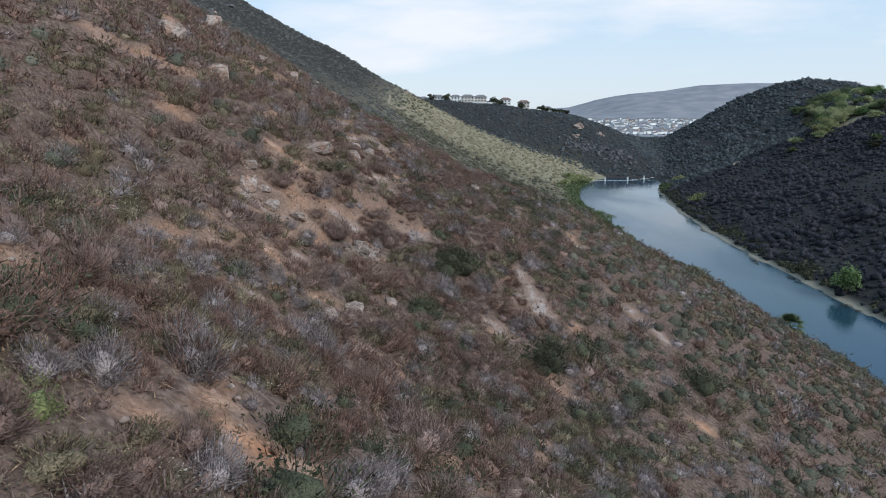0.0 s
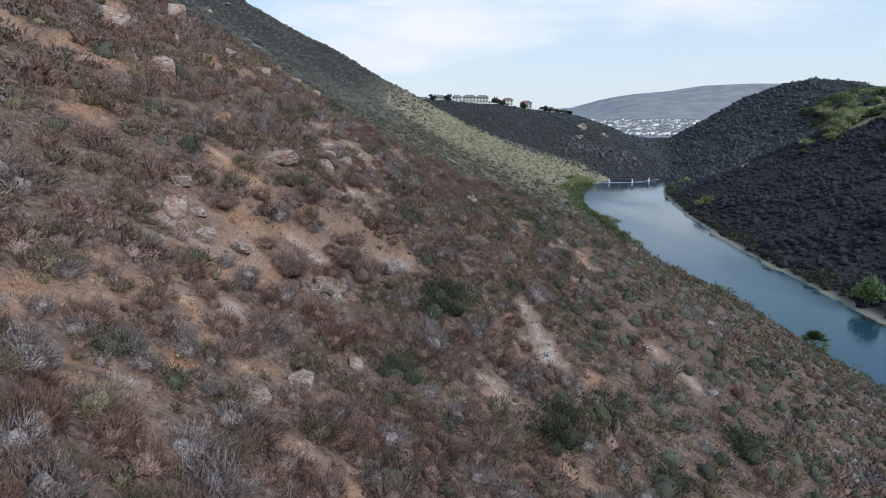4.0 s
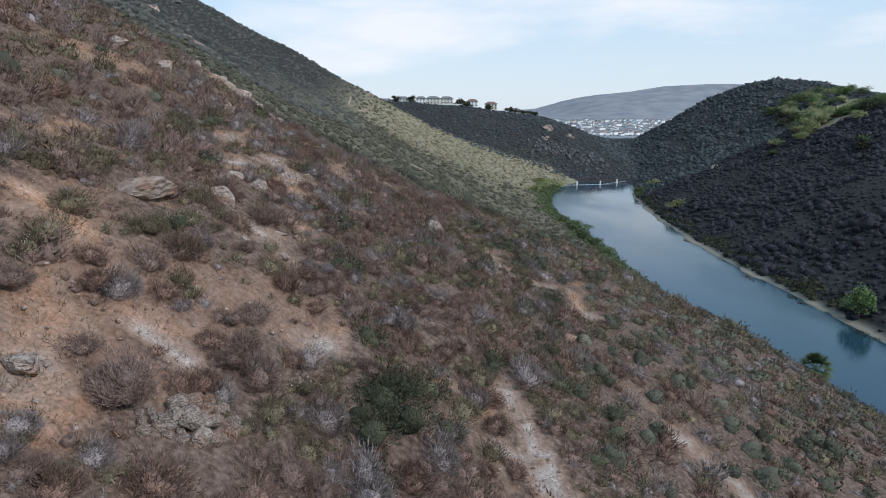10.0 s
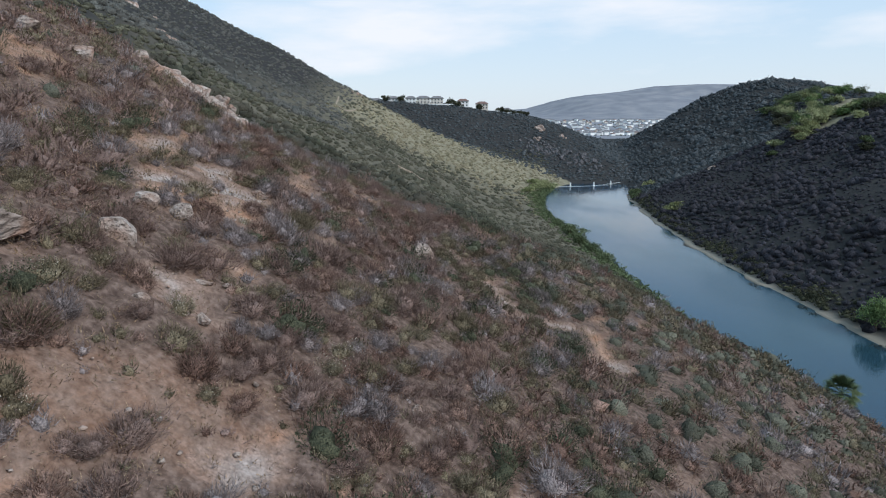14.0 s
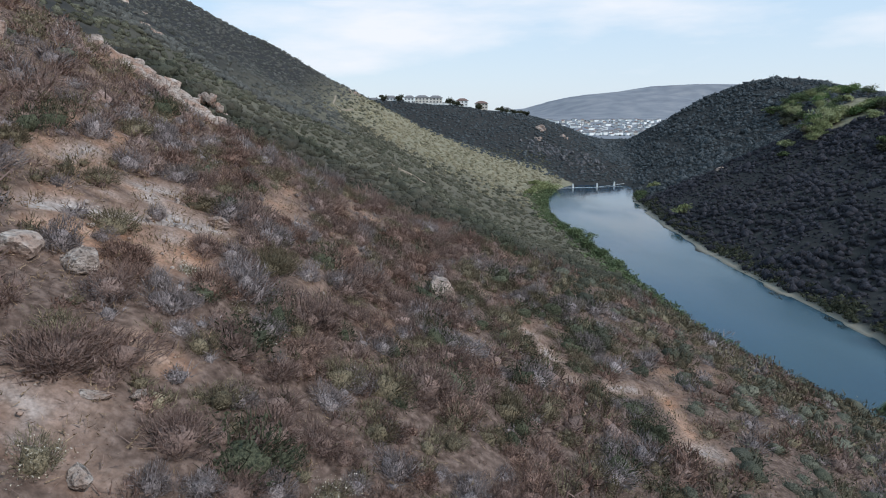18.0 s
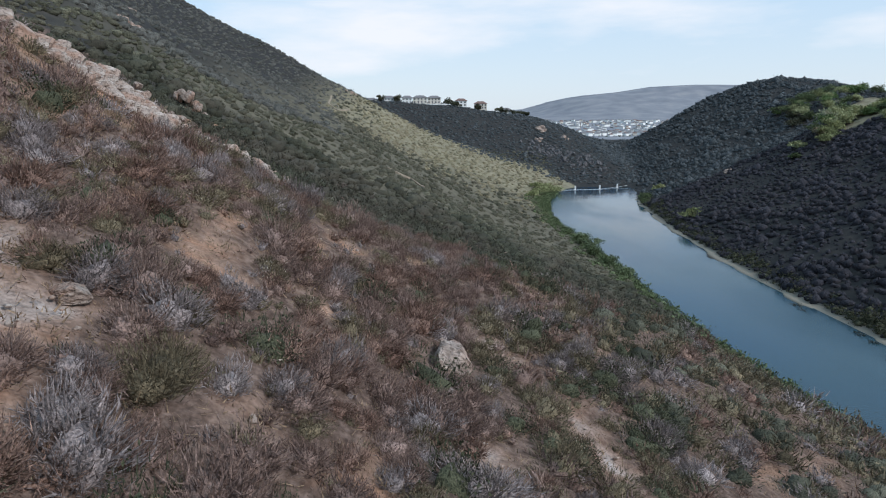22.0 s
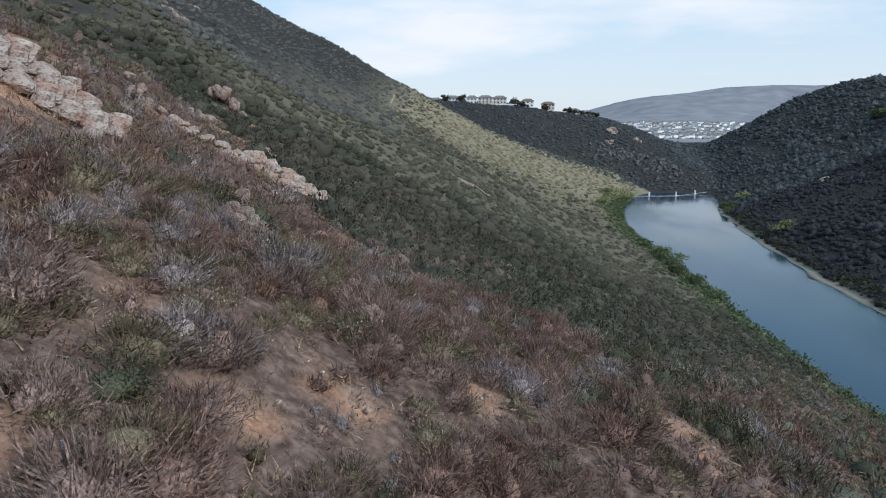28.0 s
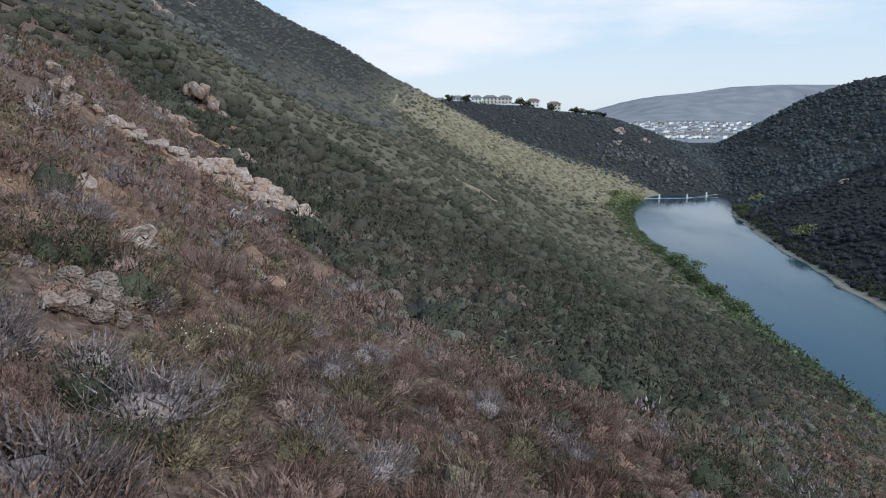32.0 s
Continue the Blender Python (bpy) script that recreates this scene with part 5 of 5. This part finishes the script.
for k in range(46):
    w = town_trees_rng.uniform(0, 1)
    tx, ty = 252 + 62 * w + town_trees_rng.normal(0, 7), 500 + 66 * town_trees_rng.uniform(0, 1) + 6 * w
    if field_at(tx, ty) > 0.9:
        size = town_trees_rng.uniform(4.5, 7.5)
        lit_trees.append((float(tx), float(ty), float(size), float(size * town_trees_rng.uniform(1.1, 1.5)), [SUN_LIME, MEADOW, SUN_LIME, SHORE][int(town_trees_rng.integers(0, 4))] if w > 0.35 else [SHORE, GREEN, MEADOW][int(town_trees_rng.integers(0, 3))]))
for k in range(26):
    tx, ty = 226 + town_trees_rng.normal(0, 13), 396 + town_trees_rng.normal(0, 9)
    size = town_trees_rng.uniform(3.2, 5.2)
    lit_trees.append((float(tx), float(ty), float(size), float(size * town_trees_rng.uniform(1.1, 1.6)), [SUN_LIME, SUN_LIME, MEADOW, CREST, SUN_LIME, SHORE][k % 6]))
for tx, ty, tr, th, tm in lit_trees:
    tree("hillside_tree", "leafy yellow-green tree on the east hillside" if tm is SUN_LIME else "dark green leafy tree on the east hillside", tx, ty, tr, th, tm, 900, 0.4, 12, 0.15)
for tx, ty, th in [(-47, 792, 9), (-43, 794, 8), (-27, 792, 10), (-30, 790, 8), (23, 792, 9), (27, 793, 11), (31, 792, 9), (36, 792, 8), (40, 794, 7), (57, 790, 10), (59, 791, 8), (79, 790, 8), (83, 791, 9), (88, 792, 8), (96, 792, 7), (102, 790, 8), (107, 791, 7), (111, 790, 6)]:
    tree("garden_tree", "dark green garden tree beside the hilltop houses", tx, ty, 3.7, th * 0.85, GREEN, 620, 0.55, 9, 0.1)

# fan palm on the near shore
palm_x, palm_y = 68.6, 143.7
palm = new("palm_tree")
palm.location = (palm_x, palm_y, float(ground_z(palm_x, palm_y)) - 0.1)
tagged(palm, "short fan palm with a dense green head on the shore", "palm tree")
part("trunk", rod(bmesh.new(), (0, 0, 0), (0.1, 0, 4.6), 0.36, 0.26, 9), BARK, palm)
for k in range(34):
    a, rise = 2.39996 * k, radians(82 - 3.6 * k)
    bm = bmesh.new()
    out = Vector((math.cos(a) * math.cos(rise), math.sin(a) * math.cos(rise), math.sin(rise)))
    hub = Vector((0.1, 0, 4.7)) + out * 1.6
    side = out.cross(Vector((0, 0, 1)) if abs(out.z) < 0.95 else Vector((1, 0, 0))).normalized()
    up = side.cross(out)
    rod(bm, (0.1, 0, 4.6), tuple(hub), 0.04, 0.025, 4)
    for q in range(13):
        b = radians(-78 + 13 * q)
        way = out * math.cos(b) + side * math.sin(b) - up * 0.12
        tip = hub + way * (1.7 + 0.35 * math.cos(b)) - Vector((0, 0, 0.35))
        mid = hub + way * 0.95
        w = (way.cross(up)).normalized() * 0.11
        vs = [bm.verts.new(p) for p in (hub, mid + w, tip, mid - w)]
        bm.faces.new(vs)
    part("frond", bm, SHORE, palm)

# riparian strip along the west shore, and drowned brush along the east one
yy = rng.uniform(120, 505, 900)
xx = curve(yy, SHORE_W) - np.abs(rng.normal(0.5, 4.5, 900)) + 0.3
strip = [shrub(1, 6, 0.03, 40, 0.13, 0.95, 0.2, 0.3, 8) for _ in range(8)]
tagged(new("shore_bushes", scatter_mesh("shore_bushes", strip, xx, yy, rng.uniform(0.9, 2.6, 900) * np.where(yy > 430, 1.25, 1), rng, SHORE, None, 0.15)), "bright green bushes along the west shore", "bushes", kind="stuff")
yy = rng.uniform(130, 470, 500)
yy = np.where(np.abs(yy - 187) < 9, yy + 30, yy)
xx = curve(yy, SHORE_E) + np.abs(rng.normal(2.0, 2.0, 500)) + 1.0
tagged(new("east_shore_bushes", scatter_mesh("east_shore_bushes", strip, xx, yy, rng.uniform(0.8, 2.2, 500), rng, GREEN, None, 0.1)), "dark green bushes along the east shore", "bushes", kind="stuff")
for dx, dy, dr in [(99.7, 236.5, 1.6), (98.8, 232.0, 1.0), (101.0, 212.0, 1.5), (100.5, 206.0, 1.2), (101.0, 180.5, 1.6), (101.8, 176.0, 1.2), (104.0, 262.0, 1.2)]:
    v, f = joined(spikes(90, 1.0, 0.35, 0.03), leaves(rng, 60, 1.0, 0.3, 0.12))
    ob = new("drowned_brush", mesh_of("drowned_brush", v, f, [GULLY]))
    ob.location, ob.scale = (dx, dy, -0.05), (dr, dr * 1.6, dr)
    tagged(ob, "dark brush standing in the shallow water", "brush", "drowned brush along the shore")

# ---- the floating boom across the head of the lake ----
boom = new("boom")
tagged(boom, "white floating boom line across the end of the lake", "boom")
line = [(93.0, 519.5, 0.12), (104.1, 521.9, 0.12), (121.9, 524.6, 0.12), (137.1, 535.1, 0.5), (147.0, 540.0, 1.2)]
boom_line = []
for (ax0, ay0, az0), (bx0, by0, bz0) in zip(line, line[1:]):
    n = int(math.hypot(bx0 - ax0, by0 - ay0) / 1.6)
    for q in range(n):
        w = q / n
        boom_line.append((ax0 + (bx0 - ax0) * w, ay0 + (by0 - ay0) * w - 1.2 * w * (1 - w), az0 + (bz0 - az0) * w))
bm = bmesh.new()
for p, q in zip(boom_line, boom_line[1:]):
    rod(bm, p, q, 0.06, 0.06, 5)
part("cable", bm, BUOY, boom)
for p in boom_line:
    bm = bmesh.new()
    bmesh.ops.create_uvsphere(bm, u_segments=8, v_segments=5, radius=0.2, matrix=Matrix.Translation(p) @ Matrix.Diagonal((1.6, 1, 0.8, 1)))
    part("float", bm, BUOY, boom)
for px_, py_ in [(104.1, 521.9), (121.9, 524.6), (137.1, 535.1)]:
    post = new("boom_pylon")
    post.location = (px_, py_, -0.5)
    tagged(post, "white boxy pylon that holds the boom", "pylon", "pylons of the boom")
    part("column", box(bmesh.new(), 0.8, 0.8, 3.0, pose(0, 0, 1.5), 0.06), WHITE, post)
    part("cap", box(bmesh.new(), 1.05, 1.05, 0.2, pose(0, 0, 3.1), 0.04), WHITE, post)
    part("collar", box(bmesh.new(), 1.5, 1.5, 0.4, pose(0, 0, 0.65), 0.08), BUOY, post)


# ---- houses on the ridge ----
def gable_roof(bm, w, d, h, z, over=0.6):
    w, d = w / 2 + over, d / 2 + over
    low, top = [(-w, -d), (w, -d), (w, d), (-w, d)], [(-w * 0.45, 0), (w * 0.45, 0)]
    a = [bm.verts.new((x, y, z)) for x, y in low]
    u = [bm.verts.new((x, y, z - 0.25)) for x, y in low]
    t = [bm.verts.new((x, y, z + h)) for x, y in top]
    for face in ((a[0], a[1], t[1], t[0]), (a[1], a[2], t[1]), (a[2], a[3], t[0], t[1]), (a[3], a[0], t[0])):
        bm.faces.new(face)
    for k in range(4):
        bm.faces.new((u[k], u[(k + 1) % 4], a[(k + 1) % 4], a[k]))
    bm.faces.new(u[::-1])
    return bm


def house(x, y, z, w, d, storeys, wall, roof, label):
    root = new("house")
    root.location = (x, y, z)
    tagged(root, label, "house", "houses on the ridge")
    h = 2.9 * storeys
    part("wall", box(bmesh.new(), w, d, h + 3, pose(0, 0, h / 2 - 1.5)), wall, root)
    part("roof", gable_roof(bmesh.new(), w, d, 2.4, h + 0.25), roof, root)
    for s in range(storeys):
        for q in range(max(2, int(w / 3.2))):
            wx = -w / 2 + (q + 0.5) * w / max(2, int(w / 3.2))
            win = part("window", box(bmesh.new(), 1.5, 0.14, 1.4, pose(wx, -d / 2 - 0.03, 1.5 + 2.9 * s)), PANE, root)
            part("frame", box(bmesh.new(), 1.75, 0.1, 0.12, pose(wx, -d / 2 - 0.08, 0.75 + 2.9 * s)), WHITE, win)
    part("porch", gable_roof(bmesh.new(), w * 0.45, 3.0, 1.2, 3.1, 0.3), roof, root)
    return root


for hx, hz, hw, hs, hm, rf, hl in [(-56, 64.4, 12, 1, CREAM, ROOF, "cream single-storey house with a grey roof on the ridge"), (-37.2, 63.7, 10.5, 2, WHITE, ROOF, "white two-storey house with a grey roof on the ridge"),
                                   (-18.0, 63.7, 11.0, 2, WHITE, ROOF, "white two-storey house with a grey hipped roof"), (-4.0, 63.9, 15.0, 2, CREAM, ROOF, "large cream two-storey house with a grey roof"),
                                   (11.0, 63.6, 14.0, 2, CREAM, ROOF, "cream two-storey house with wide dark windows"), (40.0, 60.5, 12.0, 2, WHITE, RED_ROOF, "white house with a brown roof below the ridge"),
                                   (61.0, 57.5, 13.0, 2, CREAM, RED_ROOF, "tan house with a brown roof below the ridge"), (88.0, 53.5, 12.0, 1, WHITE, ROOF, "white house half hidden behind garden trees")]:
    house(hx, 797.0, hz, hw, 10.0, hs, hm, rf, hl)
wall_bm = bmesh.new()
box(wall_bm, 86, 0.4, 1.6, pose(-18, 789.5, 62.6))
garden_wall = part("garden_wall", wall_bm, WHITE, None, "long pale garden wall along the ridge")
tagged(garden_wall, "", "wall")

# ---- the town in the valley and the mast ----
town_rng = np.random.default_rng(3)
shapes = []
for w, d, h, wall, cover in ((12, 11, 6.5, WHITE, ROOF), (13, 11, 6.5, WHITE, ROOF), (11, 11, 4.8, WHITE, RED_ROOF), (16, 12, 7.5, WHITE, ROOF), (12, 10, 6, CREAM, RED_ROOF), (24, 12, 7, WHITE, ROOF)):
    b, r = bpy.data.meshes.new("town_house"), bpy.data.meshes.new("roof")
    for me, bm, mat in ((b, box(bmesh.new(), w, d, h + 4, pose(0, 0, h / 2 - 2)), wall), (r, gable_roof(bmesh.new(), w, d, 2.6, h + 0.25), cover)):
        bm.to_mesh(me)
        bm.free()
        me.materials.append(mat)
    shapes.append((b, r))
for row in range(13):
    ty = 1900 + 62 * row
    for q in range(27):
        az = radians(9.2 + 0.48 * q + town_rng.uniform(-0.2, 0.2) + 0.2 * (row % 2))
        tyy = ty + town_rng.uniform(-34, 34)
        tx = tyy * math.tan(az)
        if town_rng.uniform() < 0.2:
            continue
        pick = int(town_rng.integers(0, 6))
        ob = new("town_house", shapes[pick][0])
        ob.matrix_world = pose(tx, tyy, float(ground_z(tx, tyy)), 0, 0, town_rng.uniform(-40, 40))
        top = new("roof", shapes[pick][1])
        top.parent = ob
        tagged(ob, ("small cream house" if pick == 4 else "small white house") + (" with a brown roof" if pick in (2, 4) else " with a grey roof") + " in the valley town", "house", "houses of the valley town")
tx_, ty_ = places(town_rng, 260, 1100, 1850, 2740, 19, lambda x, y: 0.6)
tagged(new("town_trees", scatter_mesh("town_trees", mounds(4, 6, 0.2), tx_, ty_, town_rng.uniform(2.5, 5.0, len(tx_)), town_rng, GREEN)), "dark street trees between the houses of the town", "trees", kind="stuff")
mast = new("radio_mast")
mast.location = (522, 2300, float(ground_z(522, 2300)))
tagged(mast, "slender brown steel mast above the town", "mast")
part("shaft", rod(bmesh.new(), (0, 0, 0), (0, 0, 30), 1.6, 0.9, 8), STEEL, mast)
part("platform", box(bmesh.new(), 4, 4, 1.2, pose(0, 0, 24)), STEEL, mast)
